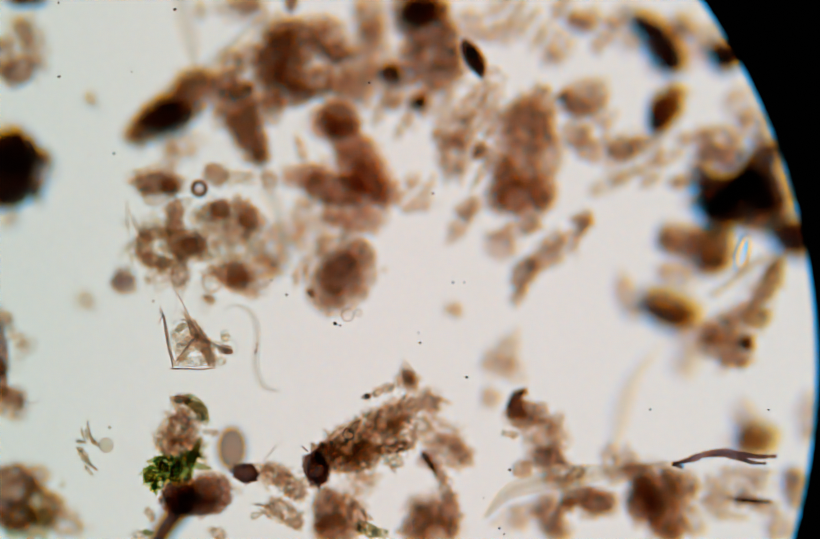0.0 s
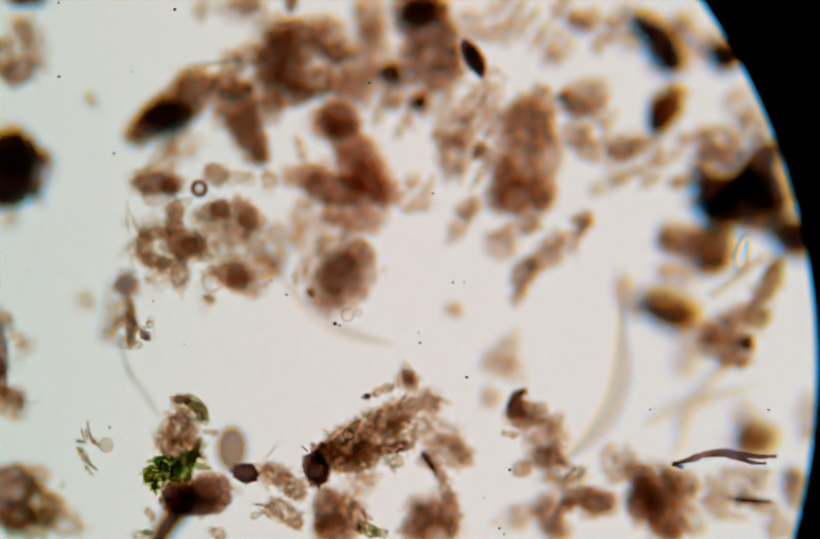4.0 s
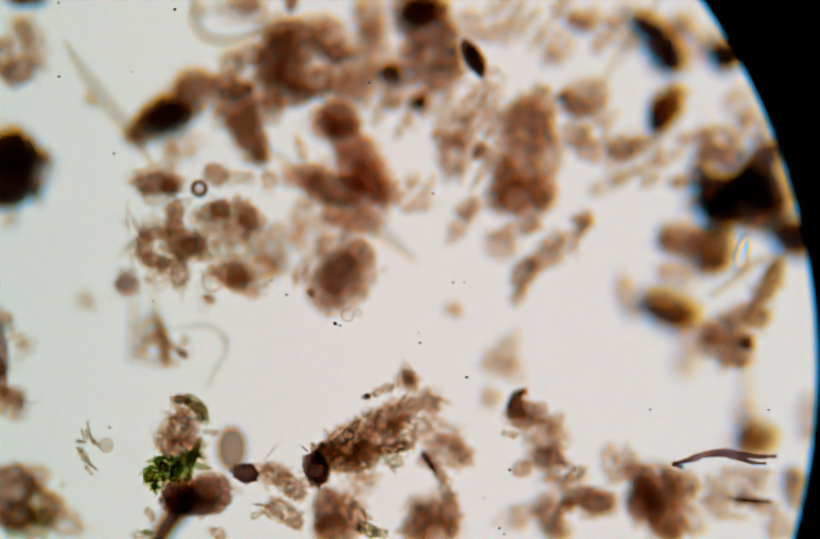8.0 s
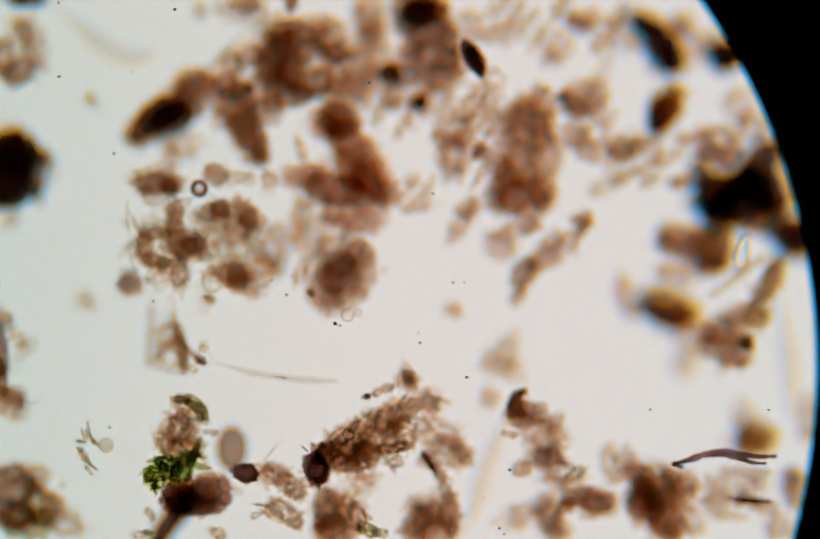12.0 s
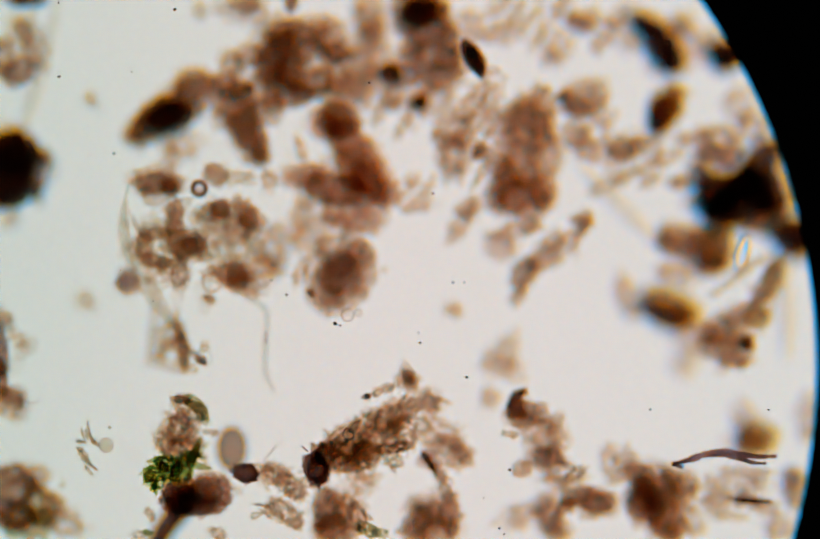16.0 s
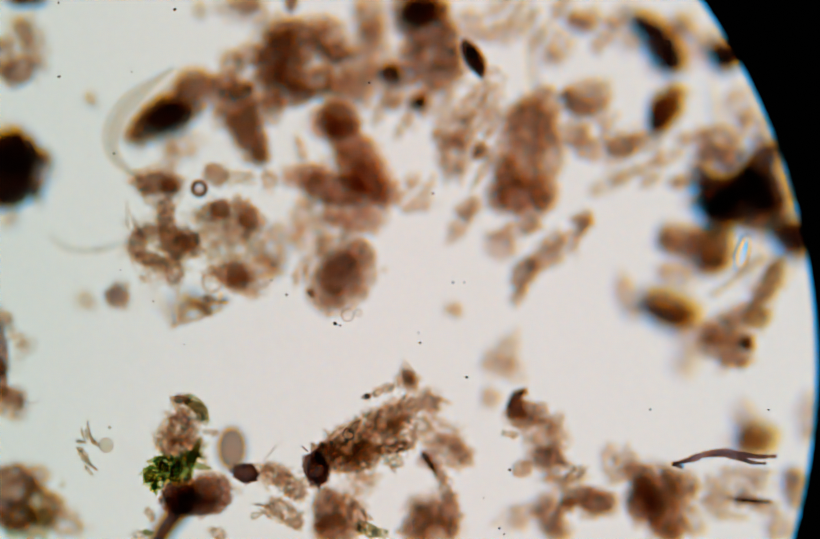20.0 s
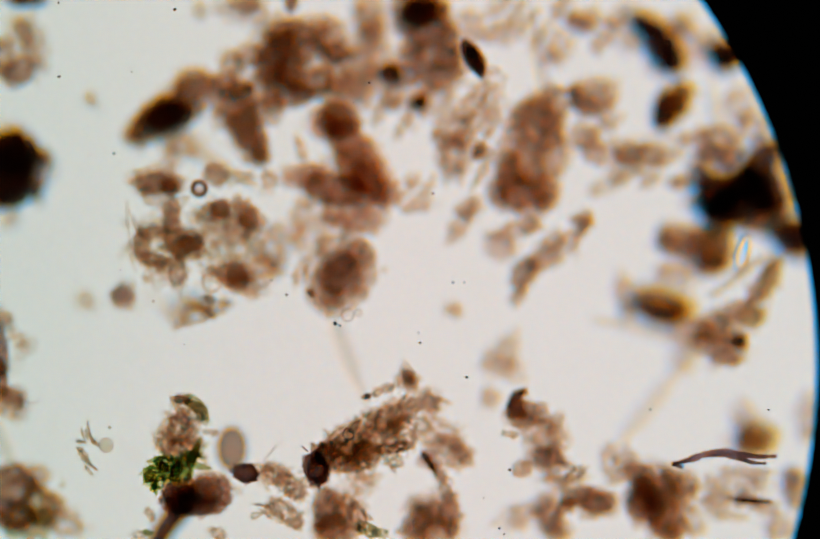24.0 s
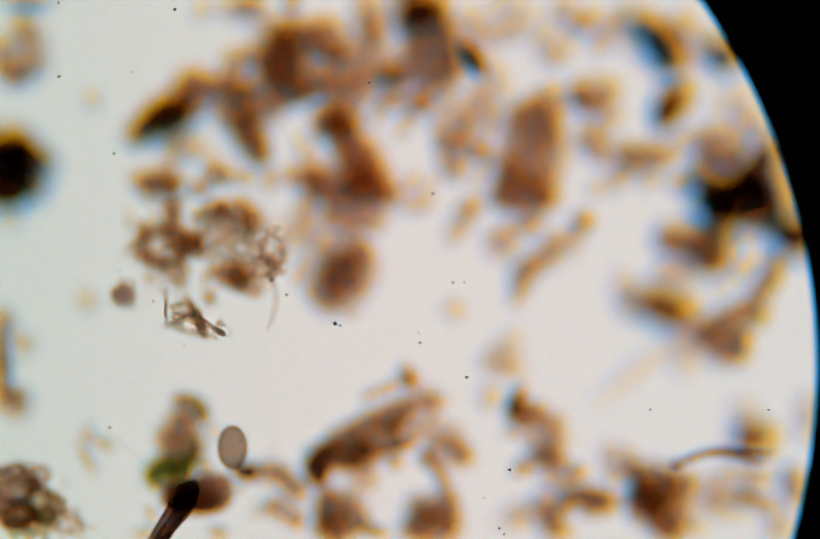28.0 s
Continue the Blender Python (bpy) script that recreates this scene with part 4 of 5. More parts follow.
FINE = "thin clear roundworm wriggling in the water"
PALE = "pale translucent roundworm gliding above the sediment"
worm_fine = worm(16, 240, 34, FINE, CLEAR_WORM)
worm_north = worm(27, 270, 31, PALE, TAN_WORM)
worm_crown = worm(38, 230, 26, PALE, PALE_WORM)
worm_middle = worm(31, 300, 34, PALE, PALE_WORM)
worm_west = worm(34, 330, 37, PALE, TAN_WORM)
worm_edge = worm(31, 300, 31, PALE, PALE_WORM)
worm_south = worm(40, 380, 41, PALE, TAN_WORM)
worm_slant = worm(34, 260, 27, PALE, PALE_WORM)
worm_east = worm(30, 270, 31, PALE, PALE_WORM)
worm_bow = worm(36, 250, 27, PALE, PALE_WORM)
worm_low = worm(36, 330, 34, PALE, PALE_WORM)


# ---- finest dust on the eyepiece ----
fine = []
for _ in range(170):
    v, f = BALL[1]
    p = place(rng.uniform(20, 1480), rng.uniform(10, 1020), 4)
    fine.append((v * rng.uniform(0.7, 1.6) * np.array((1, rng.uniform(0.6, 1), 0.3)) * U + np.array(p), f))
fine_dust = part("fine_dust", mesh_of("fine_dust", np.concatenate([a for a, _ in fine]), np.concatenate([f + i * len(BALL[1][0]) for i, (_, f) in enumerate(fine)])), FAINT_SOOT)
tagged(fine_dust, "finest grey dust scattered over the eyepiece", "dust", kind="stuff")


# ---- movement ----
def ride(thing, rows):
    """Keys a thing by rows of seconds, x, y, z, turn and tilt, given as differences from where it lies."""
    m = thing.matrix_basis.copy()
    out = []
    for t, dx, dy, dz, a, *tilt in rows:
        tx, ty = (list(tilt) + [0, 0])[:2]
        out.append((t, Matrix.Translation(m.translation + Vector((dx * U, -dy * U, dz * U))) @ turn(a) @ pose(0, 0, 0, tx, ty, 0)))
    walk(thing, out)


def motions():
    for ob in (field_stop, fine_dust, *specks):
        ride(ob, [(t, 0, 0, z, 0) for t, z in FOCUS])
    ride(rag, [(0, 0, 0, 0, 0, 0, 0), (0.5, -6, 2, 2, 2, 0, 10), (1.0, -36, 8, 18, 4, 0, 35), (1.5, -84, -14, 48, 4, 0, 42), (2.0, -68, 2, 44, 4, 0, 38), (2.5, -146, -80, 70, 24, 0, 40), (3.0, -114, -36, 36, 24, 0, 42),
               (3.5, -126, -42, 32, 22, 0, 40), (5.5, -136, -44, 40, 20, 0, 42), (6.0, -165, -86, 60, 60, 0, 36), (6.5, -130, -62, 56, 10, 0, 44), (7.0, -138, -34, 36, 28, 0, 40), (7.5, -138, -54, 40, 30, 0, 42),
               (8.0, -72, -8, 54, 15, 0, 22), (8.5, -54, 0, 50, 17, 0, 22), (9.0, -50, 0, 50, 18, 0, 22), (10, -56, -2, 48, 18, 0, 22), (11, -44, 4, 42, 17, 0, 22), (12, -38, 4, 36, 16, 0, 20), (14.5, -44, -2, 42, 18, 0, 22),
               (15.5, -38, 2, 42, 18, 0, 22), (17, -32, 2, 38, 16, 0, 22), (17.5, -32, 8, 10, 6, 0, 22), (18, -32, 4, 26, 10, 0, 30), (18.5, -50, -10, 56, 6, 25, 40), (19, 2, -62, 66, -10, 50, 20), (20, -4, -68, 72, -16, 56, 10),
               (21.5, -4, -64, 74, -16, 56, 8), (25, 2, -62, 78, -14, 58, 6), (26, 2, -58, 82, -4, 58, 4), (27, 2, -54, 86, 4, 56, 0), (28, -6, -48, 86, 18, 50, 0)])
    ride(west_a, [(0, 0, 0, 0, 0), (18.5, 0, 0, 0, 0), (19.5, -9, -3, 0, -2), (20.2, -14, -5, 0, -3), (21.5, -8, -4, 0, -2), (25, -5, -3, 0, -1), (28, -5, -3, 0, -1)])
    ride(west_b, [(0, -4, 0, 0, 0), (2.5, 4, 8, 0, 0), (6, 0, 4, 0, 0), (11, 8, 4, 0, 0), (18.5, -2, 0, 0, 0), (19.5, -16, 26, 2, 20), (20.5, -14, 28, 2, 20), (25, -4, 28, 2, 20), (28, -6, 26, 2, 20)])
    ride(rust, [(0, 0, 0, 0, 0), (18, 0, 0, 0, 0), (20, 4, 0, 0, 2), (21.5, 2, 0, 0, 1), (23.5, 6, -2, 0, 4), (24, 12, -4, 0, 6), (25, 10, -3, 0, 5), (28, 10, -2, 0, 4)])
    ride(east_a, [(0, 0, 0, 0, 0), (18, 0, 0, 0, 0), (20, 4, 0, 0, 4), (23.5, 8, 2, 0, 6), (24.5, 22, -8, 0, 12), (25, 20, -8, 0, 12), (28, 18, -6, 0, 10)])
    ride(east_b, [(0, 0, 0, 0, 0), (18, 0, 0, 0, 0), (20, -2, -4, 0, -3), (23.5, 6, 8, 0, 2), (24.5, 24, 10, 0, 6), (25, 26, 14, 0, 6), (28, 22, 10, 0, 6)])
    ride(east_c, [(0, 0, 0, 0, 0), (18, 0, 0, 0, 0), (23.5, 2, 0, 0, 0), (24, 12, -8, 0, 8), (25, 12, -10, 0, 8), (28, 12, -8, 0, 6)])
    ride(east_d, [(0, 0, 0, 0, 0), (21.5, 0, 0, 0, 0), (23.5, -6, -4, 0, 2), (24.5, -14, -4, 0, 4), (25, -12, -4, 0, 4), (28, -4, -4, 0, 2)])
    ride(east_e, [(0, 0, 0, 0, 0), (21.5, 0, 0, 0, 0), (23.5, -8, -6, 0, -6), (24.5, -10, -8, 0, -6), (25, -8, -8, 0, -6), (28, -6, -6, 0, -4)])
    crawl(worm_fine, [
        (0, 1, 535, 748, 503, 738, 488, 695, 492, 640, 480, 597, 442, 584, 408, 618), (0.5, 2, 508, 723, 515, 678, 530, 625, 503, 597, 448, 611, 414, 636),
        (1.0, 3, 516, 674, 540, 642, 534, 616, 490, 623, 412, 656, 345, 674), (1.5, 4, 536, 676, 490, 674, 434, 694, 368, 703, 318, 690), (2.0, 32, 372, 684, 405, 704, 438, 668, 403, 635, 372, 655, 340, 690),
        (2.5, 14, 332, 776, 345, 745, 339, 701, 312, 656, 278, 605), (3.0, 46, 334, 790, 312, 756, 285, 715, 262, 688, 240, 640), (3.5, 30, 290, 812, 267, 768, 234, 712, 225, 650), (5.5, 42, 390, 736, 334, 690, 278, 650, 240, 610),
        (6.0, 30, 296, 836, 265, 790, 236, 741, 225, 690), (6.5, 40, 320, 800, 290, 740, 262, 690, 240, 630), (7.0, 30, 475, 776, 400, 742, 363, 707, 330, 663, 274, 640), (7.5, 40, 330, 758, 334, 690, 312, 628, 260, 610),
        (8.0, 34, 392, 746, 416, 700, 434, 658, 400, 622, 350, 626), (8.5, 34, 436, 788, 446, 745, 479, 690, 457, 634, 390, 623), (9.0, 36, 448, 788, 468, 734, 501, 690, 488, 646, 424, 634),
        (9.5, 34, 458, 790, 501, 745, 517, 690, 457, 650, 368, 656), (10, 30, 512, 834, 530, 790, 530, 734, 468, 694, 368, 679), (10.5, 26, 562, 828, 575, 798, 546, 745, 468, 712, 356, 690),
        (11, 22, 610, 792, 620, 776, 582, 735, 520, 706, 440, 695, 370, 684), (11.5, 8, 666, 762, 613, 734, 535, 723, 468, 712, 379, 690), (12, 6, 646, 728, 590, 727, 535, 721, 479, 712, 390, 686),
        (12.5, 4, 624, 694, 580, 704, 535, 708, 457, 701, 390, 678), (14.5, 4, 535, 678, 528, 700, 501, 716, 457, 710, 434, 678, 419, 634), (15, 6, 541, 678, 524, 705, 490, 690, 457, 650, 423, 612, 390, 590),
        (15.5, 12, 470, 646, 478, 608, 432, 574, 385, 592, 366, 650), (16, 20, 526, 750, 508, 712, 508, 645, 508, 592, 468, 567), (16.5, 20, 501, 700, 535, 701, 568, 656, 546, 618, 479, 612, 390, 650),
        (17, 14, 400, 656, 440, 655, 450, 626, 440, 601, 404, 602, 376, 588), (17.5, 30, 350, 690, 366, 640, 372, 600, 378, 550), (18, 60, 340, 660, 352, 600, 350, 540, 330, 480),
        (19, 50, 230, 500, 215, 440, 208, 380, 240, 330), (19.5, 44, 206, 385, 205, 420, 222, 460, 280, 480), (20, 40, 92, 448, 128, 474, 180, 478, 240, 464, 300, 460),
        (20.5, 50, 180, 470, 230, 480, 290, 470, 340, 470), (23.5, 30, 290, 480, 330, 470, 380, 500, 420, 520), (25.5, 40, 330, 500, 370, 510, 420, 520, 470, 530), (26.5, 88, 520, 640, 530, 590, 525, 540, 500, 500),
        (27, 94, 560, 640, 545, 590, 530, 550, 500, 520), (28, 74, 508, 634, 522, 600, 526, 560, 510, 520, 480, 500)])
    crawl(worm_north, [
        (0, -70, 300, 200, 340, 165, 380, 150, 440, 140), (1.0, 40, 340, 110, 380, 80, 430, 60, 500, 60), (1.5, 30, 352, 48, 400, 24, 460, 20, 540, 40), (2.0, 24, 330, 160, 400, 114, 445, 76, 520, 60),
        (2.5, 22, 325, 152, 395, 108, 450, 76, 520, 56), (3.0, 22, 310, 165, 380, 118, 430, 85, 500, 64), (3.5, 24, 280, 190, 370, 125, 420, 90, 490, 80), (5.5, 22, 208, 420, 214, 355, 240, 295, 280, 240, 340, 150),
        (6.0, 24, 148, 268, 210, 245, 270, 215, 340, 140, 420, 90), (6.5, 22, 122, 74, 190, 112, 260, 138, 340, 130, 425, 85), (7.0, 26, 238, -12, 290, 65, 340, 97, 400, 96, 470, 70),
        (7.5, 28, 342, -10, 352, 50, 385, 80, 440, 76, 500, 60), (8.0, 24, 378, -30, 369, 25, 386, 65, 430, 78, 490, 62), (8.5, 24, 384, -30, 372, 16, 386, 56, 430, 72, 490, 60), (9.0, 22, 388, -20, 380, 25, 402, 60, 440, 70, 490, 60),
        (9.5, 26, 392, -60, 390, 0, 400, 40, 430, 40), (10, 40, 420, -120, 440, -60, 480, -20, 540, 20), (14, 50, 450, -140, 500, -100, 560, -90, 620, -100), (28, 50, 440, -150, 500, -110, 560, -95, 620, -105)])
    crawl(worm_crown, [
        (0, 52, 374, 140, 362, 60, 345, 0, 338, -80), (0.5, 46, 388, 130, 375, 60, 363, 0, 352, -80), (1.0, 50, 384, 135, 365, 60, 345, 0, 330, -70), (1.5, 60, 360, 20, 340, -60, 330, -140, 330, -220),
        (2.5, 60, 420, 40, 425, -30, 430, -100, 430, -200), (3.5, 60, 405, 60, 412, -20, 420, -90, 430, -200), (6, 70, 300, -60, 320, -140, 340, -200, 360, -300), (8.5, 70, 300, -60, 290, -120, 280, -200, 280, -300),
        (9.0, 56, 384, 135, 350, 70, 305, 0, 260, -70), (9.5, 52, 402, 125, 360, 60, 310, 0, 260, -70), (10, 50, 404, 140, 360, 80, 320, 30, 285, -10, 220, -90), (10.5, 52, 396, 125, 350, 60, 305, -5, 250, -80),
        (11, 58, 392, 126, 310, 70, 230, 34, 130, 14, 60, 0), (11.5, 62, 380, 122, 325, 100, 262, 88, 190, 76, 138, 56), (12, 80, 300, 100, 262, 110, 200, 90, 120, 20), (12.5, 90, 200, 60, 140, 20, 80, -40, 20, -120),
        (15, 80, 100, -120, 40, -180, -40, -200, -120, -220), (28, 80, 100, -140, 40, -190, -40, -200, -120, -220)])
    crawl(worm_middle, [
        (0, 60, 560, 520, 545, 460, 530, 400, 500, 330), (1.5, 60, 575, 560, 550, 490, 530, 420, 500, 350), (2.0, 56, 618, 665, 590, 585, 555, 510, 520, 440), (2.5, 50, 664, 770, 620, 670, 560, 560, 520, 470),
        (3.0, 44, 698, 780, 622, 655, 552, 556, 518, 480), (3.5, 50, 758, 674, 640, 640, 560, 562, 510, 490), (5.5, 34, 674, 640, 592, 616, 530, 570, 480, 500, 430, 440), (6.0, 44, 630, 552, 540, 535, 470, 490, 415, 450),
        (6.5, 44, 610, 545, 540, 525, 480, 480, 428, 425), (7.0, 44, 606, 552, 540, 540, 480, 510, 420, 440), (7.5, 50, 622, 540, 560, 556, 500, 546, 440, 492), (8.0, 60, 680, 520, 620, 540, 560, 520, 520, 470),
        (12, 60, 690, 500, 640, 520, 600, 490, 580, 420), (21.5, 60, 660, 540, 630, 480, 610, 420, 590, 360), (23.5, 56, 722, 745, 660, 620, 610, 520, 570, 440), (24, 58, 702, 775, 645, 620, 620, 520, 600, 430),
        (24.5, 52, 624, 760, 619, 690, 613, 534, 606, 418), (25, 44, 476, 718, 528, 622, 580, 480, 600, 400), (25.5, 56, 375, 620, 450, 606, 530, 570, 580, 500, 590, 420), (26, 74, 548, 556, 560, 500, 575, 450, 590, 380, 600, 300),
        (26.5, 88, 578, 642, 572, 460, 570, 330, 572, 225), (27, 90, 604, 565, 570, 450, 558, 340, 553, 230), (27.5, 50, 540, 540, 560, 470, 570, 380, 580, 270), (28, -10, 600, 480, 585, 420, 590, 360, 600, 260)])
    crawl(worm_west, [
        (0, 50, 260, 250, 300, 220, 340, 190, 370, 160), (5.5, 34, 225, 560, 240, 500, 262, 440, 290, 380), (6.0, 30, 190, 808, 215, 720, 245, 640, 272, 560, 280, 480), (6.5, 24, 266, 750, 282, 780, 303, 756, 300, 690, 283, 618, 275, 540),
        (7.0, 50, 262, 420, 268, 360, 280, 310, 310, 260), (7.5, 44, 208, 162, 235, 240, 262, 320, 300, 400), (8.0, 40, 122, 76, 165, 145, 210, 205, 255, 258, 300, 330), (8.5, 40, 138, 128, 180, 180, 225, 240, 270, 290, 320, 330),
        (9.0, 56, 172, 192, 215, 235, 250, 260, 300, 290), (9.5, 60, 240, 240, 280, 240, 320, 220, 350, 180), (12.5, 50, 250, 300, 270, 270, 310, 240, 350, 200), (14.5, 18, 364, 660, 310, 570, 272, 500, 258, 440, 262, 380),
        (15, 16, 466, 642, 420, 610, 330, 580, 262, 500, 243, 420, 250, 350), (15.5, 16, 474, 682, 400, 626, 340, 590, 268, 505, 244, 430, 245, 360), (16, 20, 352, 650, 290, 560, 240, 460, 236, 400, 250, 340),
        (16.5, 20, 195, 532, 222, 430, 262, 335, 330, 300), (17, 22, 225, 532, 203, 478, 208, 425, 248, 362, 330, 310), (17.5, 26, 92, 492, 180, 430, 250, 350, 340, 290), (18, 26, -4, 482, 90, 450, 165, 415, 245, 355, 330, 320),
        (18.5, 24, 2, 418, 105, 410, 205, 365, 310, 340), (19, 24, 84, 318, 150, 348, 230, 345, 320, 340), (19.5, 26, 130, 148, 175, 285, 230, 345, 310, 350), (20, 24, 332, 130, 252, 188, 216, 238, 214, 290, 250, 330, 320, 370),
        (20.5, 26, 332, 148, 260, 200, 226, 265, 245, 325, 300, 350), (21, 44, 340, 150, 270, 190, 228, 240, 244, 280, 300, 320), (21.5, 56, 340, 180, 290, 210, 290, 250, 330, 270), (23.5, -60, 340, 180, 300, 210, 300, 240, 330, 260),
        (28, -70, 340, 180, 300, 210, 300, 240, 330, 260)])
    crawl(worm_edge, [
        (0, -70, -80, 100, -100, 0, -120, -100, -140, -200), (14.5, 80, 40, -60, 80, -120, 120, -200, 160, -300), (15.5, 76, 82, 192, 86, 100, 95, 0, 100, -100), (16, 76, 40, 262, 66, 160, 100, 40, 112, -60),
        (16.5, 76, 34, 270, 50, 190, 80, 60, 90, -40), (17, 74, 18, 420, 42, 235, 58, 120, 70, 20), (17.5, 80, -20, 440, 10, 300, 26, 190, 34, 90), (18, 80, -90, 480, -80, 380, -80, 280, -80, 180),
        (23, 80, -100, 900, -80, 800, -70, 700, -60, 600), (24, 66, 40, 935, 12, 870, -20, 800, -50, 720), (24.5, 60, 70, 950, 30, 870, -5, 800, -30, 740), (25, 62, 66, 950, 26, 870, -5, 810, -30, 750), (26, 80, -20, 960, -40, 900, -60, 840, -80, 760),
        (28, 80, -90, 960, -100, 900, -110, 840, -120, 760)])
    crawl(worm_south, [
        (0, 18, 926, 990, 975, 940, 1060, 915, 1180, 900, 1300, 880), (0.5, 18, 946, 980, 1000, 935, 1082, 906, 1180, 890, 1300, 880), (1.0, 20, 1005, 945, 1080, 910, 1160, 885, 1290, 880, 1380, 870),
        (1.5, 24, 1066, 928, 1120, 900, 1198, 870, 1330, 880, 1430, 880), (2, 16, 1085, 915, 1150, 880, 1210, 868, 1300, 885, 1420, 880), (2.5, 14, 1084, 900, 1150, 865, 1205, 857, 1300, 885, 1420, 880),
        (3, 14, 1078, 890, 1120, 855, 1180, 832, 1240, 838, 1290, 878, 1400, 880), (3.5, 34, 1062, 888, 1110, 850, 1180, 812, 1260, 800, 1420, 830), (4.0, 44, 1072, 884, 1120, 846, 1166, 790, 1190, 710, 1190, 610), (4.5, 50, 1080, 880, 1110, 820, 1100, 740, 1060, 660, 1000, 600),
        (5.5, 36, 1100, 892, 1070, 750, 1030, 660, 960, 585, 905, 550), (6, 36, 1084, 870, 1049, 728, 971, 616, 882, 545, 800, 500), (6.5, 40, 1056, 805, 990, 650, 930, 580, 870, 520, 800, 470), (7, 44, 1010, 690, 900, 530, 830, 455, 760, 400),
        (7.5, 52, 900, 562, 830, 490, 760, 440, 700, 400), (8, 56, 796, 500, 750, 460, 700, 425, 640, 380), (8.5, 64, 740, 440, 690, 400, 640, 370, 600, 330), (12, -70, 720, 400, 680, 350, 650, 300, 640, 240), (28, -70, 710, 400, 680, 350, 650, 300, 640, 240)])
    crawl(worm_slant, [
        (0, 70, 1380, 380, 1420, 340, 1440, 300, 1450, 250), (9, 76, 1240, 480, 1270, 430, 1290, 330, 1310, 230), (9.5, 60, 1122, 618, 1160, 575, 1195, 530, 1240, 460), (10, 56, 1058, 708, 1110, 620, 1170, 530, 1210, 430),
        (10.5, 52, 1028, 742, 1100, 640, 1172, 549, 1230, 460), (11, 50, 1000, 765, 1050, 700, 1100, 630, 1152, 556), (11.5, 52, 912, 952, 980, 800, 1040, 710, 1096, 630), (12, 56, 898, 1005, 930, 890, 970, 800, 1012, 718),
        (12.5, 58, 888, 1045, 905, 960, 930, 880, 962, 798), (13.5, 60, 980, 880, 1010, 800, 1040, 700, 1060, 620), (14.5, 60, 1030, 705, 1055, 600, 1075, 510, 1092, 420), (15, 60, 1062, 675, 1072, 600, 1082, 520, 1086, 440),
        (15.5, 70, 1140, 560, 1130, 480, 1120, 400, 1100, 320), (16, 66, 1264, 472, 1230, 440, 1190, 400, 1150, 360), (17, 80, 1400, 380, 1360, 330, 1330, 280, 1300, 220), (20, 70, 1420, 380, 1400, 340, 1380, 290, 1370, 240), (28, 70, 1420, 380, 1400, 340, 1380, 290, 1370, 240)], -1.3)
    crawl(worm_east, [
        (0, -70, 1240, 100, 1280, 80, 1310, 60, 1370, 50), (1, 56, 1240, 200, 1235, 150, 1240, 90, 1260, 40), (2, 50, 1092, 142, 1150, 138, 1220, 150, 1292, 162), (3, 52, 1100, 72, 1150, 88, 1200, 106, 1262, 130), (6, 60, 1240, 80, 1280, 60, 1320, 40, 1380, 20),
        (7, 54, 1130, 180, 1160, 130, 1190, 70, 1220, 10), (8, 54, 1140, 172, 1165, 135, 1192, 95, 1230, 40), (9, 60, 1274, 430, 1290, 330, 1310, 200, 1330, 80), (10, 58, 1130, 380, 1180, 270, 1220, 150, 1242, 60), (11, 54, 1086, 182, 1150, 166, 1220, 150, 1295, 140),
        (12, 60, 1100, 220, 1130, 170, 1160, 120, 1180, 50), (15, 70, 1060, 60, 1040, -20, 1040, -100, 1040, -200), (17, 56, 1030, 100, 1028, 40, 1030, -40, 1035, -120), (18, 48, 1020, 215, 1022, 120, 1025, 40, 1030, -60),
        (19, 46, 1020, 200, 1022, 110, 1022, 30, 1020, -60), (20, 44, 1030, 225, 1020, 140, 1018, 60, 1012, -40), (20.5, 44, 1035, 190, 1030, 120, 1020, 60, 1010, -20), (21, 36, 930, 108, 1000, 130, 1070, 130, 1172, 58),
        (21.5, 36, 936, 100, 1000, 124, 1070, 126, 1166, 56), (23.5, 34, 1030, 225, 1025, 140, 1015, 80, 1000, 10), (24, 32, 1052, 262, 1045, 180, 1030, 110, 1018, 30), (24.5, 32, 1014, 185, 1030, 110, 1042, 40, 1040, -30),
        (25, 12, 914, 374, 930, 300, 946, 230, 962, 150), (25.5, 12, 918, 370, 934, 300, 950, 230, 964, 150), (26, -20, 960, 260, 975, 200, 960, 140, 930, 80), (28, -40, 975, 250, 975, 200, 955, 140, 925, 80)])
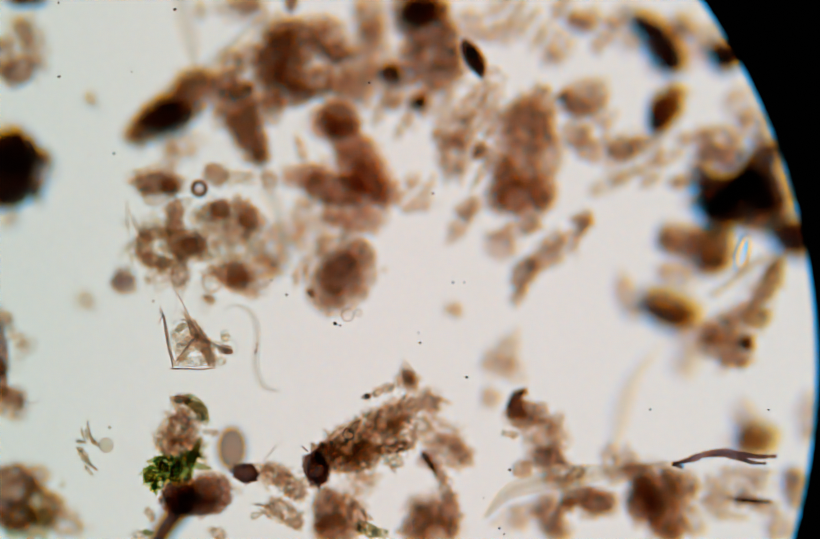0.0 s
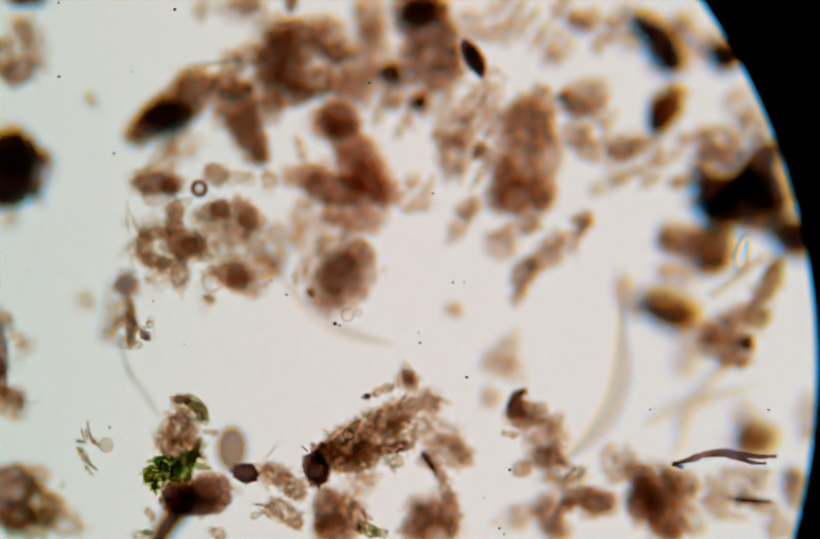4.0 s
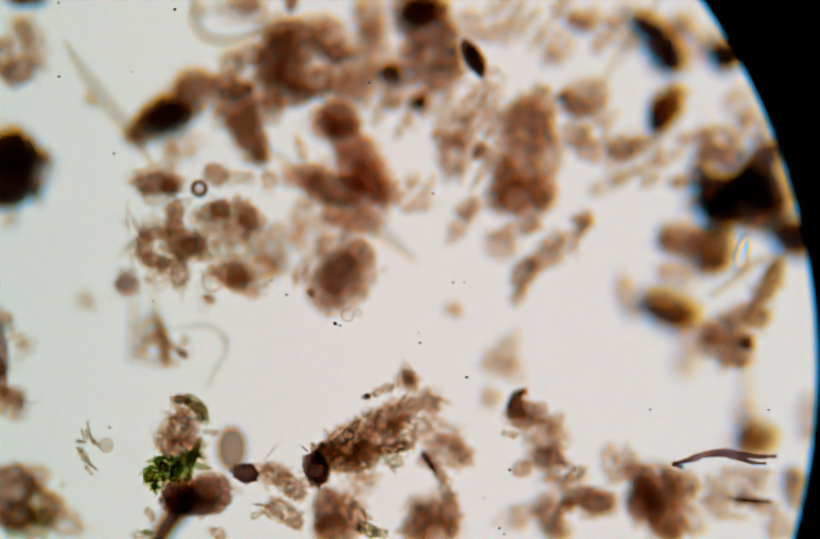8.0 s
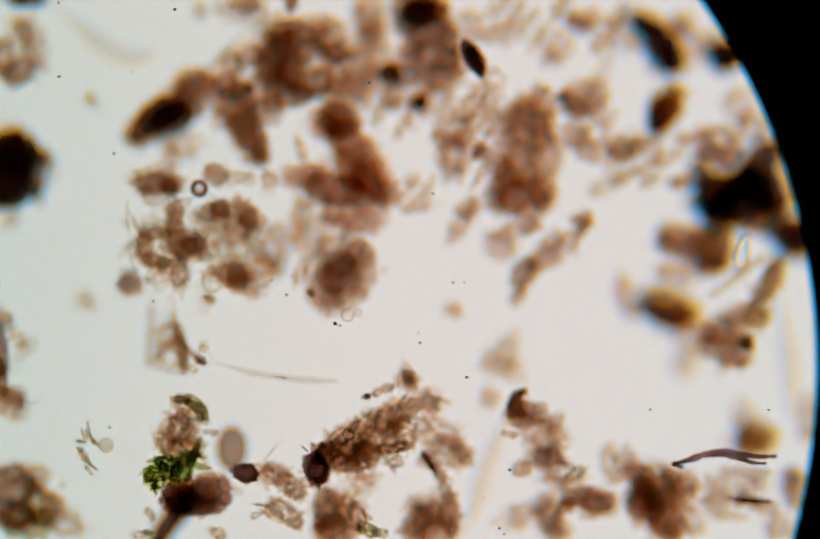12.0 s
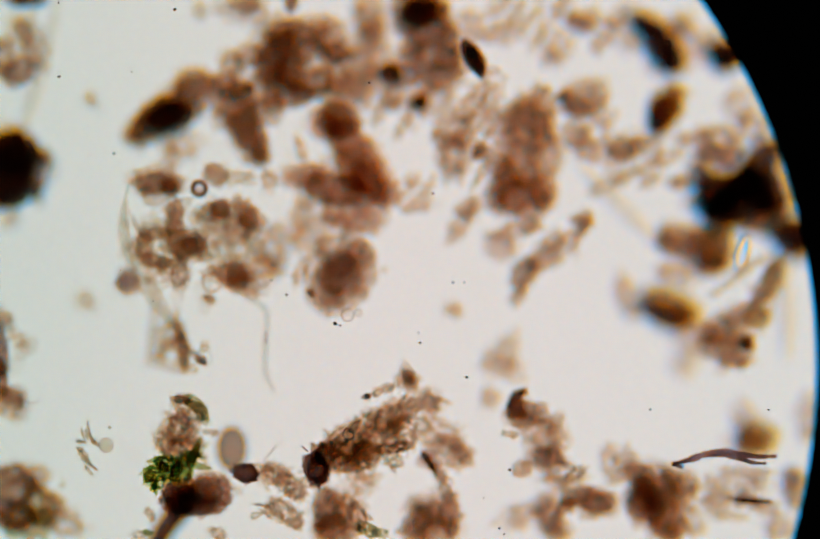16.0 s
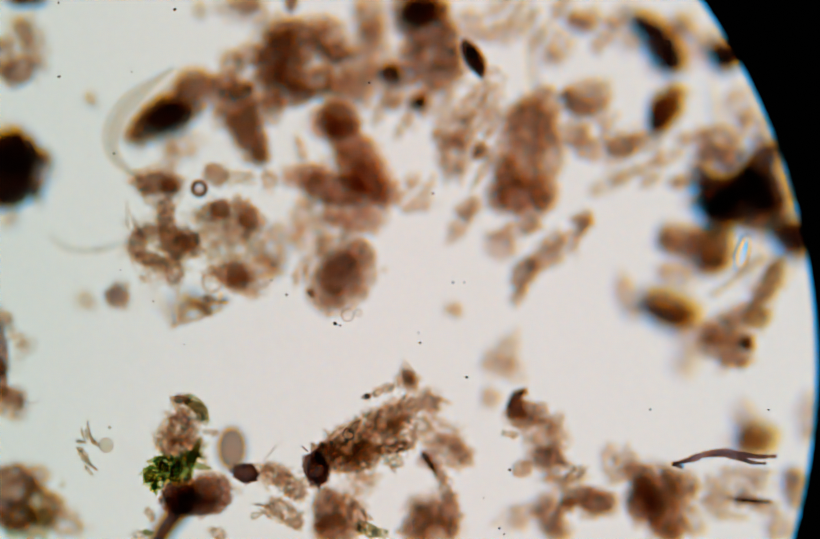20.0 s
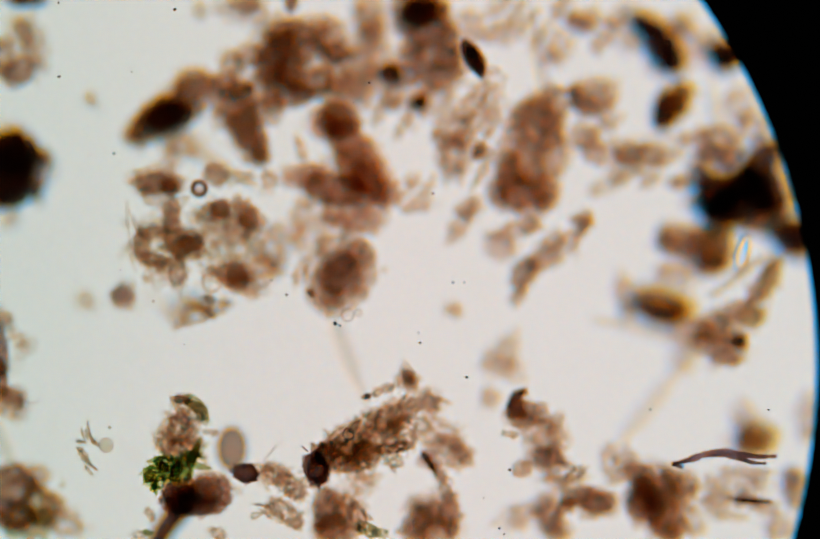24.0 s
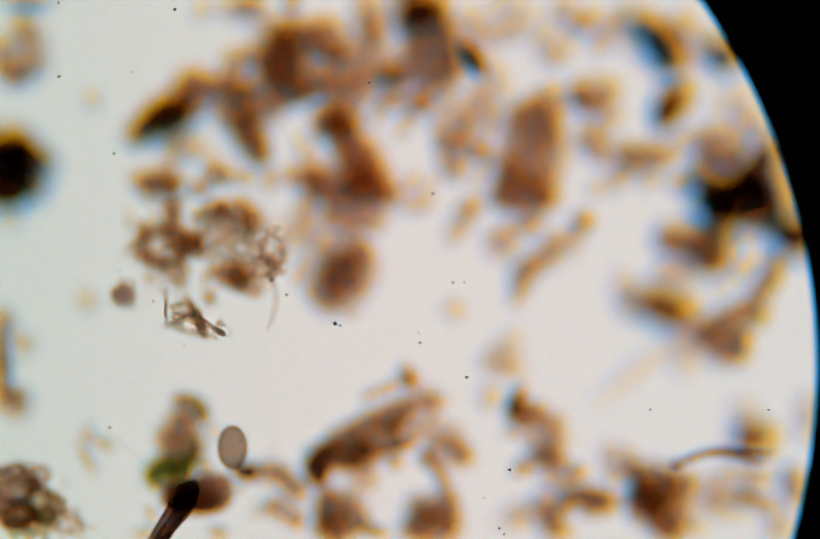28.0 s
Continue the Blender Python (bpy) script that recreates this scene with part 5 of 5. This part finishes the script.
    crawl(worm_bow, [
        (0, 62, 1168, 878, 1185, 790, 1210, 720, 1255, 665), (0.5, 62, 1258, 862, 1245, 790, 1245, 720, 1262, 655), (1, 62, 1262, 862, 1258, 800, 1270, 730, 1305, 675), (1.5, 62, 1145, 852, 1200, 812, 1265, 770, 1335, 738),
        (2, 56, 1155, 862, 1220, 830, 1290, 790, 1372, 748), (2.5, 52, 1160, 850, 1216, 826, 1327, 752, 1440, 728), (3, 48, 1185, 835, 1250, 782, 1330, 752, 1430, 740), (3.5, 48, 1238, 802, 1300, 776, 1420, 750, 1540, 735),
        (5.5, 60, 1175, 872, 1210, 800, 1260, 740, 1315, 675), (6, 60, 1185, 850, 1215, 800, 1283, 717, 1330, 670), (6.5, 62, 1212, 850, 1240, 790, 1285, 717, 1330, 670), (7, 70, 1350, 830, 1352, 780, 1354, 720, 1370, 660), (9, 76, 1450, 860, 1440, 790, 1430, 720, 1420, 660),
        (12, 80, 1510, 800, 1508, 720, 1500, 640, 1490, 560), (21.5, 80, 1380, 620, 1390, 560, 1400, 500, 1410, 440), (23.5, 58, 1178, 852, 1220, 792, 1270, 732, 1315, 688), (24, 60, 1172, 856, 1230, 790, 1287, 717, 1330, 670),
        (24.5, 60, 1165, 862, 1230, 790, 1292, 705, 1330, 660), (25, 60, 1274, 836, 1280, 770, 1290, 710, 1305, 660), (25.5, 58, 1362, 852, 1335, 782, 1300, 710, 1290, 655), (26, 40, 1356, 800, 1340, 740, 1320, 690, 1310, 640), (27, 50, 1345, 760, 1340, 720, 1340, 670, 1350, 620), (28, 70, 1340, 700, 1360, 660, 1390, 620, 1420, 580)], -1.3)
    crawl(worm_low, [
        (0, 70, 1440, 640, 1420, 600, 1430, 560, 1460, 520), (3.5, 64, 1300, 880, 1310, 830, 1300, 780, 1330, 720), (5.5, 46, 1225, 864, 1300, 832, 1370, 802, 1425, 788), (6, 46, 1215, 855, 1280, 822, 1340, 800, 1400, 788), (6.5, 48, 1225, 856, 1280, 826, 1340, 804, 1400, 790),
        (7, 60, 1230, 830, 1290, 800, 1350, 760, 1400, 700), (8, 76, 1380, 700, 1400, 650, 1430, 600, 1460, 540), (23, 60, 1360, 660, 1400, 640, 1440, 600, 1470, 560), (24, 54, 1128, 612, 1200, 622, 1280, 640, 1380, 660), (24.5, 50, 1012, 590, 1120, 606, 1258, 627, 1320, 650),
        (25, 48, 916, 558, 1000, 588, 1100, 600, 1200, 620, 1290, 640), (25.5, 48, 882, 590, 1000, 594, 1173, 616, 1290, 640), (26, 40, 1062, 692, 1150, 660, 1243, 639, 1340, 640), (26.5, 20, 1100, 796, 1160, 750, 1214, 705, 1280, 660), (28, 60, 1130, 780, 1190, 730, 1240, 690, 1300, 650)], -1.3)


motions()
